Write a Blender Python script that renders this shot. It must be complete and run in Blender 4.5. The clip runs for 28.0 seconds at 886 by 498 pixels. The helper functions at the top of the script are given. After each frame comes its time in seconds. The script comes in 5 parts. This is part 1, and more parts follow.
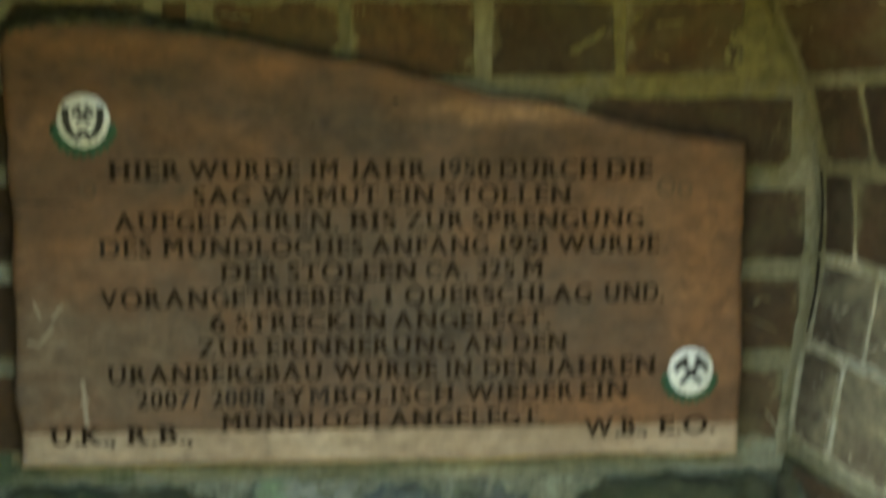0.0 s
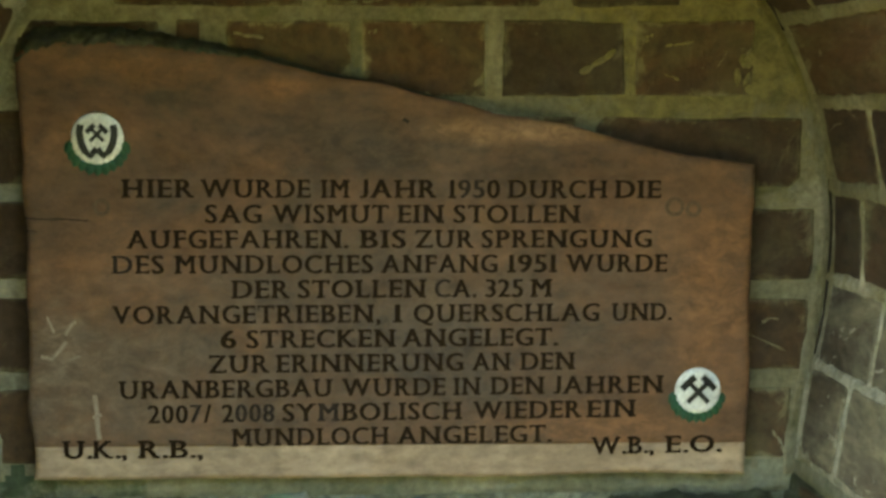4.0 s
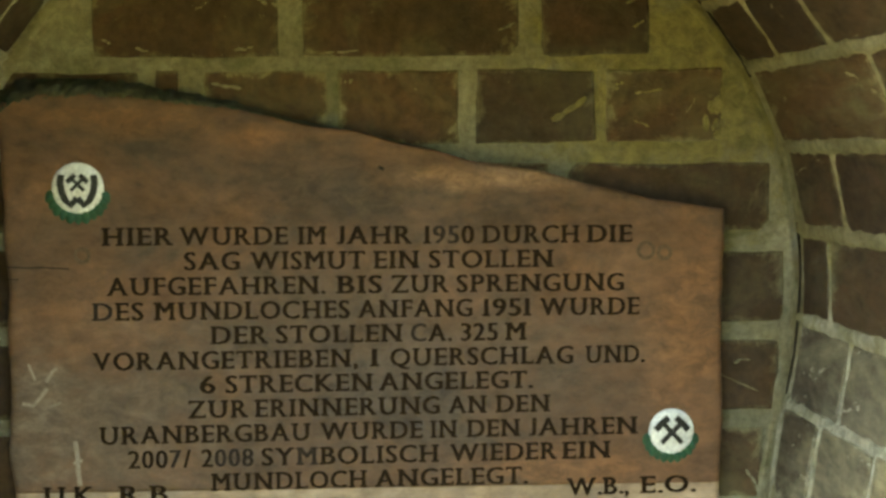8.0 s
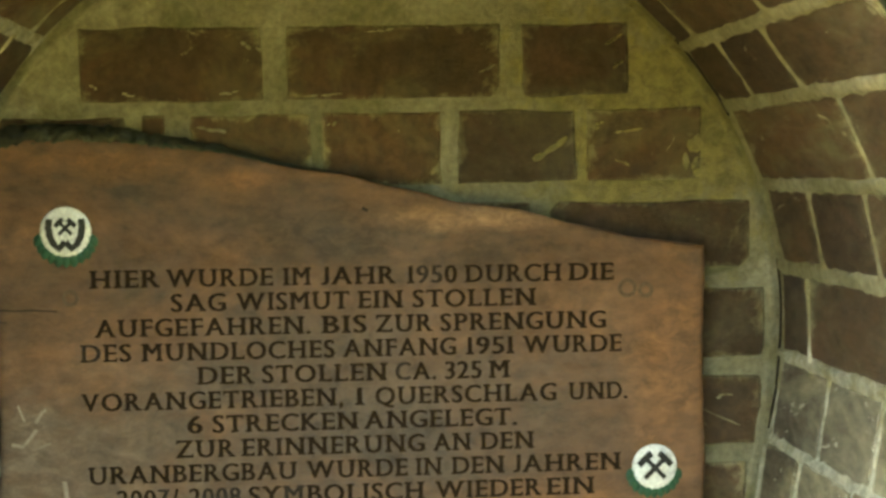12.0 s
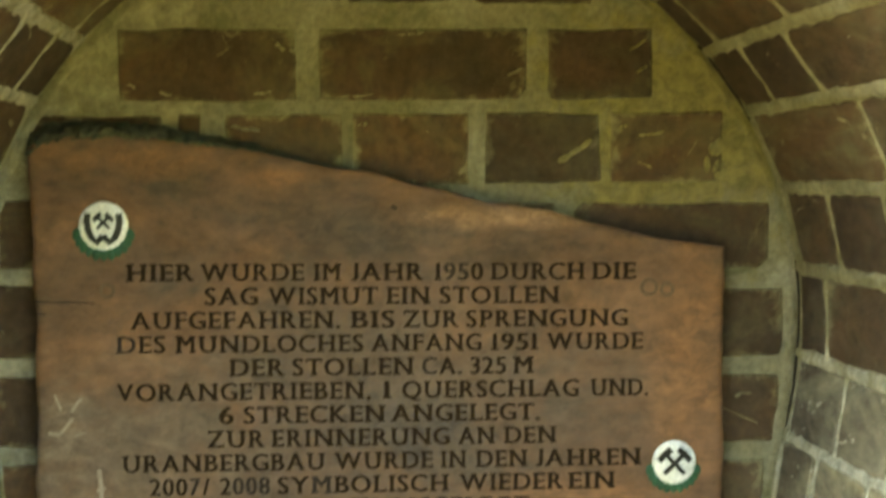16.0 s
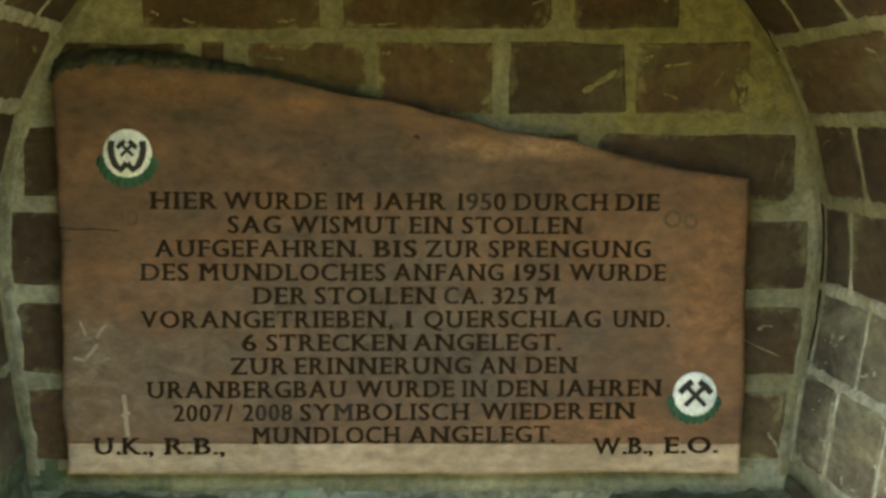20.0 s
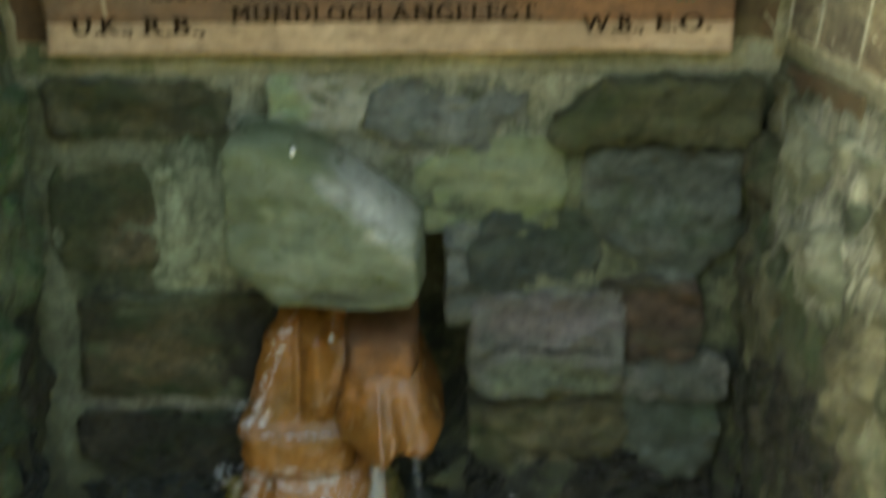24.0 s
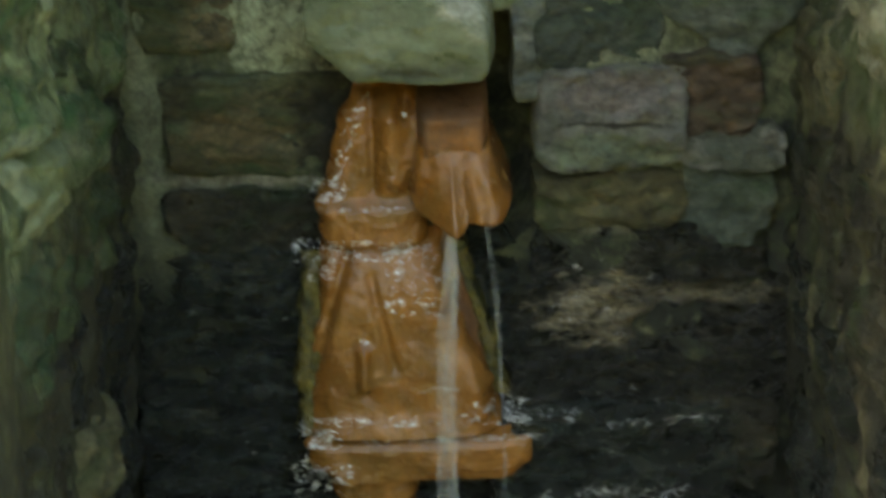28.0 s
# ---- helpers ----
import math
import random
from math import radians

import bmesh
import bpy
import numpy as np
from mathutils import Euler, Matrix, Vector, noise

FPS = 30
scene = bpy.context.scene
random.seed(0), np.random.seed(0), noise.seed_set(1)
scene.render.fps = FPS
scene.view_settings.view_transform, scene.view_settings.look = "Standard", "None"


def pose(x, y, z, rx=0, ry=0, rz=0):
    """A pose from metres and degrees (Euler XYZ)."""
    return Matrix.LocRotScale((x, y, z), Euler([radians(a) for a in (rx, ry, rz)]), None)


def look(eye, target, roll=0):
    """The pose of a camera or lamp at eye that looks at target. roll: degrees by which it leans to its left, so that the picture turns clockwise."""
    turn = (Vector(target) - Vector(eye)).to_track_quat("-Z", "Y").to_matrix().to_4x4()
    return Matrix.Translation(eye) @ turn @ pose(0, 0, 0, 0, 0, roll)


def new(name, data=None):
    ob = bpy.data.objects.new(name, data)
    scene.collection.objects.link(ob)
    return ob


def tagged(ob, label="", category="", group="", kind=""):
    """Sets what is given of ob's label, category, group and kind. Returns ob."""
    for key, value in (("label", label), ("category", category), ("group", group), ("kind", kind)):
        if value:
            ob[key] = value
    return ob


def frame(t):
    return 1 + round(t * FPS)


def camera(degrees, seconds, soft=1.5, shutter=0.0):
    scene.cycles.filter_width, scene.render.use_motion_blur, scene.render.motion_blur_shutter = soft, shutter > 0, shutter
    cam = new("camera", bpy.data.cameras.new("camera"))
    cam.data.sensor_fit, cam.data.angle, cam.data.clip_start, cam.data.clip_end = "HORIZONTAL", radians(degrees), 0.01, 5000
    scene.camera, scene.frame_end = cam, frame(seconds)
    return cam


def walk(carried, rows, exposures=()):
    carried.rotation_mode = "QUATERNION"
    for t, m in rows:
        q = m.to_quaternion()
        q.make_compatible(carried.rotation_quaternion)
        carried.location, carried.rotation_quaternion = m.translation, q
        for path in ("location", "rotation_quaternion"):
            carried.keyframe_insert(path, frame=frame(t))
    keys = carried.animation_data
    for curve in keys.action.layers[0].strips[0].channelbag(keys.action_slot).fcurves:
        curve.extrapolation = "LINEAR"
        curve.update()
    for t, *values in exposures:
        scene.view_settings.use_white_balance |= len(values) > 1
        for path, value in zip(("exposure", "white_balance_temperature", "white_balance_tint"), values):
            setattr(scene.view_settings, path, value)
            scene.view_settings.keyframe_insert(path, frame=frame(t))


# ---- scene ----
cam = camera(36.0, 28.0, soft=3.0, shutter=2.0)
PATH = [
    (0, (-0.124, -1.281, 1.312), (0.09, 0.697, 1.107), 0.5),
    (0.2, (-0.124, -1.287, 1.32), (0.092, 0.694, 1.147), 0.6),
    (0.5, (-0.124, -1.292, 1.328), (0.094, 0.691, 1.186), 0.7),
    (0.75, (-0.123, -1.29, 1.327), (0.099, 0.69, 1.154), 0.7),
    (1, (-0.122, -1.288, 1.325), (0.105, 0.688, 1.111), 0.6),
    (1.5, (-0.117, -1.285, 1.316), (0.088, 0.691, 1.093), 0.9),
    (2, (-0.114, -1.284, 1.314), (0.073, 0.695, 1.09), 0.9),
    (2.5, (-0.107, -1.283, 1.318), (0.073, 0.696, 1.088), 0.6),
    (3, (-0.109, -1.287, 1.321), (0.065, 0.693, 1.102), 0.6),
    (3.5, (-0.114, -1.288, 1.329), (0.065, 0.692, 1.115), 0.8),
    (5.5, (-0.108, -1.303, 1.332), (0.079, 0.68, 1.157), 0.8),
    (6, (-0.11, -1.304, 1.332), (0.08, 0.679, 1.158), 0.8),
    (6.5, (-0.105, -1.308, 1.335), (0.084, 0.676, 1.17), 0.8),
    (7, (-0.102, -1.31, 1.336), (0.089, 0.675, 1.179), 0.7),
    (7.5, (-0.103, -1.313, 1.337), (0.091, 0.672, 1.191), 0.6),
    (8, (-0.1, -1.314, 1.334), (0.094, 0.671, 1.192), 0.4),
    (8.5, (-0.097, -1.315, 1.338), (0.09, 0.671, 1.196), 0.4),
    (9, (-0.093, -1.316, 1.343), (0.092, 0.67, 1.2), 0.5),
    (9.5, (-0.083, -1.321, 1.35), (0.092, 0.666, 1.205), 0.4),
    (10, (-0.082, -1.323, 1.356), (0.094, 0.664, 1.213), 0.3),
    (10.5, (-0.085, -1.323, 1.357), (0.098, 0.664, 1.219), 0.3),
    (11, (-0.085, -1.327, 1.358), (0.097, 0.661, 1.232), 0.3),
    (11.5, (-0.085, -1.328, 1.357), (0.098, 0.659, 1.234), 0.1),
    (12, (-0.079, -1.332, 1.354), (0.105, 0.656, 1.241), -0.1),
    (12.5, (-0.078, -1.336, 1.352), (0.111, 0.653, 1.245), -0.2),
    (14.5, (-0.079, -1.353, 1.341), (0.114, 0.636, 1.276), -0.3),
    (15, (-0.082, -1.358, 1.342), (0.105, 0.631, 1.268), -0.2),
    (15.5, (-0.091, -1.364, 1.342), (0.086, 0.627, 1.27), 0.1),
    (16, (-0.099, -1.365, 1.341), (0.071, 0.625, 1.247), 0.5),
    (16.5, (-0.099, -1.364, 1.337), (0.059, 0.626, 1.224), 0.7),
    (17, (-0.098, -1.364, 1.334), (0.052, 0.626, 1.209), 0.9),
    (17.5, (-0.096, -1.365, 1.335), (0.046, 0.625, 1.193), 0.9),
    (18, (-0.091, -1.364, 1.334), (0.04, 0.626, 1.187), 1.1),
    (18.5, (-0.093, -1.364, 1.335), (0.04, 0.625, 1.173), 1.0),
    (19, (-0.087, -1.362, 1.335), (0.044, 0.626, 1.156), 0.9),
    (19.5, (-0.088, -1.364, 1.337), (0.035, 0.624, 1.15), 1.0),
    (20, (-0.091, -1.365, 1.335), (0.035, 0.623, 1.147), 0.9),
    (20.5, (-0.089, -1.366, 1.33), (0.036, 0.623, 1.156), 0.8),
    (22.5, (-0.015, -1.37, 1.245), (0.017, 0.617, 1.014), -0.5),
    (22.7, (-0.013, -1.369, 1.245), (0.018, 0.614, 0.99), -0.4),
    (23, (-0.001, -1.363, 1.244), (0.021, 0.602, 0.874), -0.2),
    (23.5, (0.009, -1.362, 1.222), (0.013, 0.571, 0.71), -0.9),
    (24, (-0.029, -1.366, 1.19), (0.03, 0.546, 0.606), 0.0),
    (24.5, (-0.047, -1.363, 1.189), (0.03, 0.51, 0.491), -0.1),
    (25, (-0.049, -1.37, 1.198), (0.005, 0.455, 0.382), -1.6),
    (25.5, (-0.067, -1.382, 1.176), (-0.004, 0.432, 0.337), -1.2),
    (26, (-0.076, -1.404, 1.167), (-0.01, 0.404, 0.313), -0.4),
    (26.5, (-0.085, -1.416, 1.162), (-0.015, 0.391, 0.307), -0.7),
    (27, (-0.08, -1.426, 1.165), (-0.034, 0.384, 0.315), -1.1),
    (27.5, (-0.081, -1.434, 1.163), (-0.045, 0.378, 0.317), -1.1),
    (28, (-0.078, -1.433, 1.167), (-0.061, 0.386, 0.335), -1.3),
]
walk(cam, [(t, look(eye, target, roll)) for t, eye, target, roll in PATH],
     [(0, 3.88, 7600, -4), (3.5, 3.87, 7650, -4), (6, 3.82, 7750, -2), (8, 4.19, 7850, -1), (10, 4.43, 8000, -1), (15, 4.46, 8100, -1), (17, 4.50, 8150, 0), (19, 4.14, 7900, 0), (20, 4.0, 7800, 0),
      (22.5, 3.88, 8500, -1), (23, 3.80, 8700, -1), (24.5, 3.90, 9300, -1), (28, 3.82, 9700, 1)])

# ---- world, sun and air ----
world = bpy.data.worlds.new("overcast_sky")
scene.world = world
world.use_nodes = True
wn = world.node_tree
sky = wn.nodes.new("ShaderNodeTexSky")
sky.sky_type, sky.sun_disc = "NISHITA", False
sky.sun_elevation, sky.sun_rotation = radians(46), radians(-72)
sky.dust_density = 4.0
bg = wn.nodes["Background"]
bg.inputs["Strength"].default_value = 0.15
wn.links.new(sky.outputs["Color"], bg.inputs["Color"])

sun = new("sun", bpy.data.lights.new("sun", "SUN"))
sun.data.energy, sun.data.angle, sun.data.color = 0.55, radians(0.6), (1.0, 0.94, 0.84)
sun.matrix_world = look((-5.6, 1.8, 6.1), (0, 0, 0))

# ---- materials ----


def ramp(nt, fac, stops):
    r = nt.nodes.new("ShaderNodeValToRGB")
    e = r.color_ramp.elements
    while len(e) < len(stops):
        e.new(0.5)
    for el, (p, c) in zip(e, stops):
        el.position, el.color = p, (*c, 1) if len(c) == 3 else c
    nt.links.new(fac, r.inputs["Fac"])
    return r.outputs["Color"]


def noise_node(nt, where, scale, detail=6.0, rough=0.6, warp=0.0):
    n = nt.nodes.new("ShaderNodeTexNoise")
    n.inputs["Scale"].default_value, n.inputs["Detail"].default_value = scale, detail
    n.inputs["Roughness"].default_value, n.inputs["Distortion"].default_value = rough, warp
    nt.links.new(where, n.inputs["Vector"])
    return n.outputs["Fac"]


def mix(nt, fac, a, b, blend="MIX"):
    m = nt.nodes.new("ShaderNodeMix")
    m.data_type, m.blend_type = "RGBA", blend
    for value, socket in ((fac, m.inputs[0]), (a, m.inputs[6]), (b, m.inputs[7])):
        if isinstance(value, bpy.types.NodeSocket):
            nt.links.new(value, socket)
        elif isinstance(value, (int, float)):
            socket.default_value = value
        else:
            socket.default_value = (*value, 1)
    return m.outputs[2]


def place(nt, stretch=(1, 1, 1), turn=(0, 0, 0)):
    """World position, stretched for grain."""
    g = nt.nodes.new("ShaderNodeNewGeometry")
    m = nt.nodes.new("ShaderNodeMapping")
    m.inputs["Scale"].default_value = stretch
    m.inputs["Rotation"].default_value = turn
    nt.links.new(g.outputs["Position"], m.inputs["Vector"])
    return m.outputs["Vector"]


def surface(name, dark, mid, light, big=9.0, fine=70.0, stain=None, stain_size=7.0, stain_from=0.55,
            rough=(0.7, 0.95), bump=0.4, grain=0.0006, vary=0.25, spec=0.4, stretch=(1, 1, 1), coat=0.0, streak=None, streak_from=0.6, smear=None,
            smear_from=0.78, vein=0.0, patches=(), patch_grain=32, patch_soft=0.08, contrast=0.45):
    """A natural surface: two scales of colour, an optional stain, uneven gloss and relief."""
    m = bpy.data.materials.new(name)
    m.use_nodes = True
    nt = m.node_tree
    b = nt.nodes["Principled BSDF"]
    at = place(nt, stretch)
    a = noise_node(nt, at, big, 8, 0.62, 0.4)
    f = noise_node(nt, at, fine, 8, 0.68)
    col = ramp(nt, a, [(0.30, dark), (0.52, mid), (0.74, light)])
    speck = ramp(nt, f, [(0.30, (1.0 - contrast * 1.1,) * 3), (0.55, (1.0,) * 3), (0.80, (1.0 + contrast,) * 3)])
    col = mix(nt, 0.75, col, speck, "MULTIPLY")
    if stain:
        s = noise_node(nt, at, stain_size, 9, 0.68, 0.8)
        sf = ramp(nt, s, [(stain_from - 0.06, (0, 0, 0)), (stain_from + 0.10, (1, 1, 1))])
        col = mix(nt, sf, col, mix(nt, 0.6, stain, speck, "MULTIPLY"))
    if streak:
        s = noise_node(nt, at, big * 4.3, 10, 0.75, 1.2)
        sf = ramp(nt, s, [(streak_from, (0, 0, 0)), (streak_from + 0.05, (1, 1, 1))])
        col = mix(nt, sf, col, streak)
    for centre, radii, tint, most in patches:
        # mineral, moss, soot, painted shade and glare, each with its own place and shape
        off = nt.nodes.new("ShaderNodeVectorMath")
        off.operation, off.inputs[1].default_value = "SUBTRACT", centre
        nt.links.new(nt.nodes.new("ShaderNodeNewGeometry").outputs["Position"], off.inputs[0])
        div = nt.nodes.new("ShaderNodeVectorMath")
        div.operation, div.inputs[1].default_value = "DIVIDE", radii
        nt.links.new(off.outputs["Vector"], div.inputs[0])
        dist = nt.nodes.new("ShaderNodeVectorMath")
        dist.operation = "LENGTH"
        nt.links.new(div.outputs["Vector"], dist.inputs[0])
        less = nt.nodes.new("ShaderNodeMath")
        less.operation, less.inputs[1].default_value = "MULTIPLY_ADD", -0.28
        nt.links.new(dist.outputs["Value"], less.inputs[0])
        nt.links.new(noise_node(nt, at, patch_grain, 9, 0.70, 0.3), less.inputs[2])
        mottle = ramp(nt, noise_node(nt, at, 60, 8, 0.75, 0.5), [(0.38, (1 - 0.95 * contrast,) * 3), (0.62, (1 + 0.6 * contrast,) * 3)])
        col = mix(nt, ramp(nt, less.outputs[0], [(0.24 - patch_soft, (0, 0, 0)), (0.24 + patch_soft, (most,) * 3)]), col, mix(nt, 1.0, tint, mottle, "MULTIPLY"))
    cracks = None
    if vein:
        raw = noise_node(nt, place(nt, (0.7, 1, 1.5)), big * 1.3, 7, 0.6, 1.6)
        away = nt.nodes.new("ShaderNodeMath")
        away.operation, away.inputs[1].default_value = "SUBTRACT", 0.5
        nt.links.new(raw, away.inputs[0])
        line = nt.nodes.new("ShaderNodeMath")
        line.operation = "ABSOLUTE"
        nt.links.new(away.outputs[0], line.inputs[0])
        cracks = ramp(nt, line.outputs[0], [(0.0, (1 - vein,) * 3), (0.022, (1, 1, 1))])
        col = mix(nt, 1.0, col, cracks, "MULTIPLY")
    if smear:
        # mortar drawn over the rim of each brick
        sep = nt.nodes.new("ShaderNodeSeparateXYZ")
        nt.links.new(nt.nodes.new("ShaderNodeTexCoord").outputs["Generated"], sep.inputs[0])
        near = []
        for axis in ("X", "Z"):
            c = nt.nodes.new("ShaderNodeMath")
            c.operation, c.inputs[1].default_value = "SUBTRACT", 0.5
            nt.links.new(sep.outputs[axis], c.inputs[0])
            d = nt.nodes.new("ShaderNodeMath")
            d.operation = "ABSOLUTE"
            nt.links.new(c.outputs[0], d.inputs[0])
            near.append(d.outputs[0])
        far = nt.nodes.new("ShaderNodeMath")
        far.operation = "MAXIMUM"
        nt.links.new(near[0], far.inputs[0])
        nt.links.new(near[1], far.inputs[1])
        add = nt.nodes.new("ShaderNodeMath")
        add.operation, add.inputs[1].default_value = "MULTIPLY_ADD", 0.62
        nt.links.new(noise_node(nt, at, 30, 8, 0.72, 0.8), add.inputs[0])
        nt.links.new(far.outputs[0], add.inputs[2])
        col = mix(nt, ramp(nt, add.outputs[0], [(smear_from - 0.02, (0, 0, 0)), (smear_from + 0.08, (0.8, 0.8, 0.8))]), col, mix(nt, 0.7, smear, speck, "MULTIPLY"))
    if vary:
        info = nt.nodes.new("ShaderNodeObjectInfo")
        v = ramp(nt, info.outputs["Random"], [(0, (1 - vary, 1 - vary, 1 - vary * 0.8)), (0.5, (1, 1, 1)), (1, (1 + vary, 1 + vary * 0.8, 1 + vary * 0.5))])
        col = mix(nt, 1.0, col, v, "MULTIPLY")
    nt.links.new(col, b.inputs["Base Color"])
    g = ramp(nt, noise_node(nt, at, big * 2.6, 6, 0.65), [(0.35, (rough[0],) * 3), (0.68, (rough[1],) * 3)])
    nt.links.new(g, b.inputs["Roughness"])
    b.inputs["Specular IOR Level"].default_value = spec
    b.inputs["Coat Weight"].default_value = coat
    b.inputs["Coat Roughness"].default_value = 0.08
    height = mix(nt, 0.45, a, f)
    height = mix(nt, 0.35, height, noise_node(nt, at, fine * 3.2, 4, 0.7))
    if cracks:
        height = mix(nt, 0.5, height, cracks, "MULTIPLY")
    bp = nt.nodes.new("ShaderNodeBump")
    bp.inputs["Strength"].default_value, bp.inputs["Distance"].default_value = bump, grain * 10
    nt.links.new(height, bp.inputs["Height"])
    nt.links.new(bp.outputs["Normal"], b.inputs["Normal"])
    return m


BRICK = surface("old_brick", (0.044, 0.029, 0.014), (0.076, 0.045, 0.021), (0.118, 0.062, 0.032), 11, 90,
                stain=(0.104, 0.082, 0.040), stain_size=9, stain_from=0.56, rough=(0.75, 0.95), bump=0.7, grain=0.0008, vary=0.30,
                streak=(0.27, 0.245, 0.14), streak_from=0.632, smear=(0.25, 0.23, 0.125), smear_from=0.770, contrast=0.5)
SIDE_BRICK = surface("vault_brick", (0.044, 0.029, 0.014), (0.078, 0.047, 0.022), (0.125, 0.070, 0.036), 10, 85,
                     stain=(0.115, 0.100, 0.052), stain_size=10, stain_from=0.55, rough=(0.75, 0.95), bump=0.8, grain=0.0009, vary=0.32,
                     streak=(0.30, 0.28, 0.17), streak_from=0.63, smear=(0.26, 0.24, 0.135), smear_from=0.795, stretch=(1, 0.45, 1), contrast=0.55)
DUSTY_BRICK = surface("lime_filmed_brick", (0.066, 0.050, 0.029), (0.132, 0.108, 0.066), (0.225, 0.196, 0.128), 10, 80,
                      stain=(0.34, 0.312, 0.190), stain_size=9, stain_from=0.56, rough=(0.8, 0.98), bump=0.8, grain=0.001, vary=0.30,
                      streak=(0.58, 0.55, 0.40), streak_from=0.600, smear=(0.44, 0.42, 0.29), smear_from=0.80, stretch=(1, 0.45, 1), contrast=0.65)
LIME_FILM = (0.56, 0.54, 0.40)
VAULT_MORTAR = surface("pale_vault_mortar", (0.235, 0.212, 0.110), (0.36, 0.332, 0.190), (0.50, 0.47, 0.31), 9, 120,
                       stain=(0.21, 0.20, 0.10), stain_size=12, stain_from=0.57, rough=(0.85, 1.0), bump=1.0, grain=0.0013, vary=0, contrast=0.5,
                       streak=(0.16, 0.13, 0.06), streak_from=0.69, patches=[((0.36, -0.24, 1.05), (0.10, 0.30, 0.14), LIME_FILM, 0.85), ((-0.38, -0.15, 1.38), (0.10, 0.30, 0.20), (0.52, 0.51, 0.39), 0.85), ((-0.42, -0.05, 0.990), (0.06, 0.10, 0.035), (0.048, 0.082, 0.034), 0.85)])
MORTAR = surface("lime_mortar", (0.228, 0.205, 0.114), (0.312, 0.289, 0.178), (0.45, 0.42, 0.29), 7, 130,
                 stain=(0.180, 0.174, 0.080), stain_size=10, stain_from=0.55, rough=(0.85, 1.0), bump=1.0, grain=0.0013, vary=0,
                 streak=(0.52, 0.49, 0.34), streak_from=0.68, contrast=0.5,
                 patches=[((0.26, 0.0, 1.40), (0.13, 0.5, 0.13), (0.305, 0.262, 0.095), 0.8), ((-0.40, 0.0, 1.25), (0.07, 0.5, 0.20), (0.46, 0.45, 0.32), 0.8),
                          ((-0.31, 0.0, 1.47), (0.08, 0.5, 0.08), (0.42, 0.39, 0.24), 0.7)])
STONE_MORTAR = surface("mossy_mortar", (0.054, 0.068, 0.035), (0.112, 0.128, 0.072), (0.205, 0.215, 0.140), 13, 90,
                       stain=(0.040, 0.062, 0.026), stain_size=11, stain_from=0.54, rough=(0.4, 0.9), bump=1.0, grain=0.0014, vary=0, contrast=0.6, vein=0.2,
                       # the first patch darkens the mortar broadly towards the ground
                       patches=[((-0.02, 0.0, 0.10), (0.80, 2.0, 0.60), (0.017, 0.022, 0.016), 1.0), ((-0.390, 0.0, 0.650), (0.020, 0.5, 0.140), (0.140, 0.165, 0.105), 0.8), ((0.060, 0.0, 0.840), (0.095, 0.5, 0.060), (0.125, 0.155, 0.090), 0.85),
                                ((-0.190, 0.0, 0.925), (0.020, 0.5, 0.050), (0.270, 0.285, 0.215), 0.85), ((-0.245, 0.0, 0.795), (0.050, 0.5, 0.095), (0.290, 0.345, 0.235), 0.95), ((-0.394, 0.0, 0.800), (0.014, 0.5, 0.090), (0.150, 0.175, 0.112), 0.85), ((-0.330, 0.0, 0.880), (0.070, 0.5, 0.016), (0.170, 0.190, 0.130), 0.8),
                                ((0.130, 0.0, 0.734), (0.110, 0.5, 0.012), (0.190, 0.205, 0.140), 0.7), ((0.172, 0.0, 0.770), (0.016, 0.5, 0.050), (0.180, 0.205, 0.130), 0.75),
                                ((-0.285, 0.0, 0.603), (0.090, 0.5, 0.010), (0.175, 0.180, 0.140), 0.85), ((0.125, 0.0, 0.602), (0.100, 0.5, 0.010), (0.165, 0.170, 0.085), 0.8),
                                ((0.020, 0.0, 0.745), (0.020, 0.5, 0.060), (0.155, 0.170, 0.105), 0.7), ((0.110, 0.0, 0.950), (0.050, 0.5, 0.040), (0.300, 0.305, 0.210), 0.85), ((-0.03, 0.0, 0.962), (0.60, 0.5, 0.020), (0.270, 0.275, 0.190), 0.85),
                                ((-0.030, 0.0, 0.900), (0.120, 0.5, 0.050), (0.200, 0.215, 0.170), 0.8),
                                # the last, near-black patch paints shade beside the spout, under the overhang
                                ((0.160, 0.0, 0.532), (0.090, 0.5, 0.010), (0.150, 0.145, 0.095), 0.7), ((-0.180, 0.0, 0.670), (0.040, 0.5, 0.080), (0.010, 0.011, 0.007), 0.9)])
FOOT_MORTAR = surface("grey_green_plaster", (0.165, 0.172, 0.110), (0.285, 0.288, 0.195), (0.42, 0.42, 0.31), 9, 90,
                      stain=(0.090, 0.125, 0.055), stain_size=7, stain_from=0.60, patches=[((-0.405, 0.0, 0.985), (0.045, 0.5, 0.032), (0.046, 0.080, 0.034), 0.85)], rough=(0.6, 0.95), bump=0.9, grain=0.0012, vary=0, contrast=0.5)


def stone_mat(name, dark, mid, light, moss=(0.045, 0.085, 0.030), moss_from=0.56, rough=(0.6, 0.9), spec=0.4, coat=0.0, streak=None, bump=0.6, stretch=(0.8, 1, 1.3),
              smear=(0.120, 0.134, 0.080), smear_from=0.79, vein=0.35, patches=(), patch_soft=0.08, contrast=0.65, streak_from=0.66):
    return surface(name, dark, mid, light, 17, 75, stretch=stretch, stain=moss, stain_size=12, stain_from=moss_from, rough=rough, bump=bump,
                   grain=0.0013, vary=0.15, spec=spec, coat=coat, streak=streak, streak_from=streak_from, smear=smear, smear_from=smear_from, vein=vein, patches=patches, patch_soft=patch_soft, contrast=contrast)


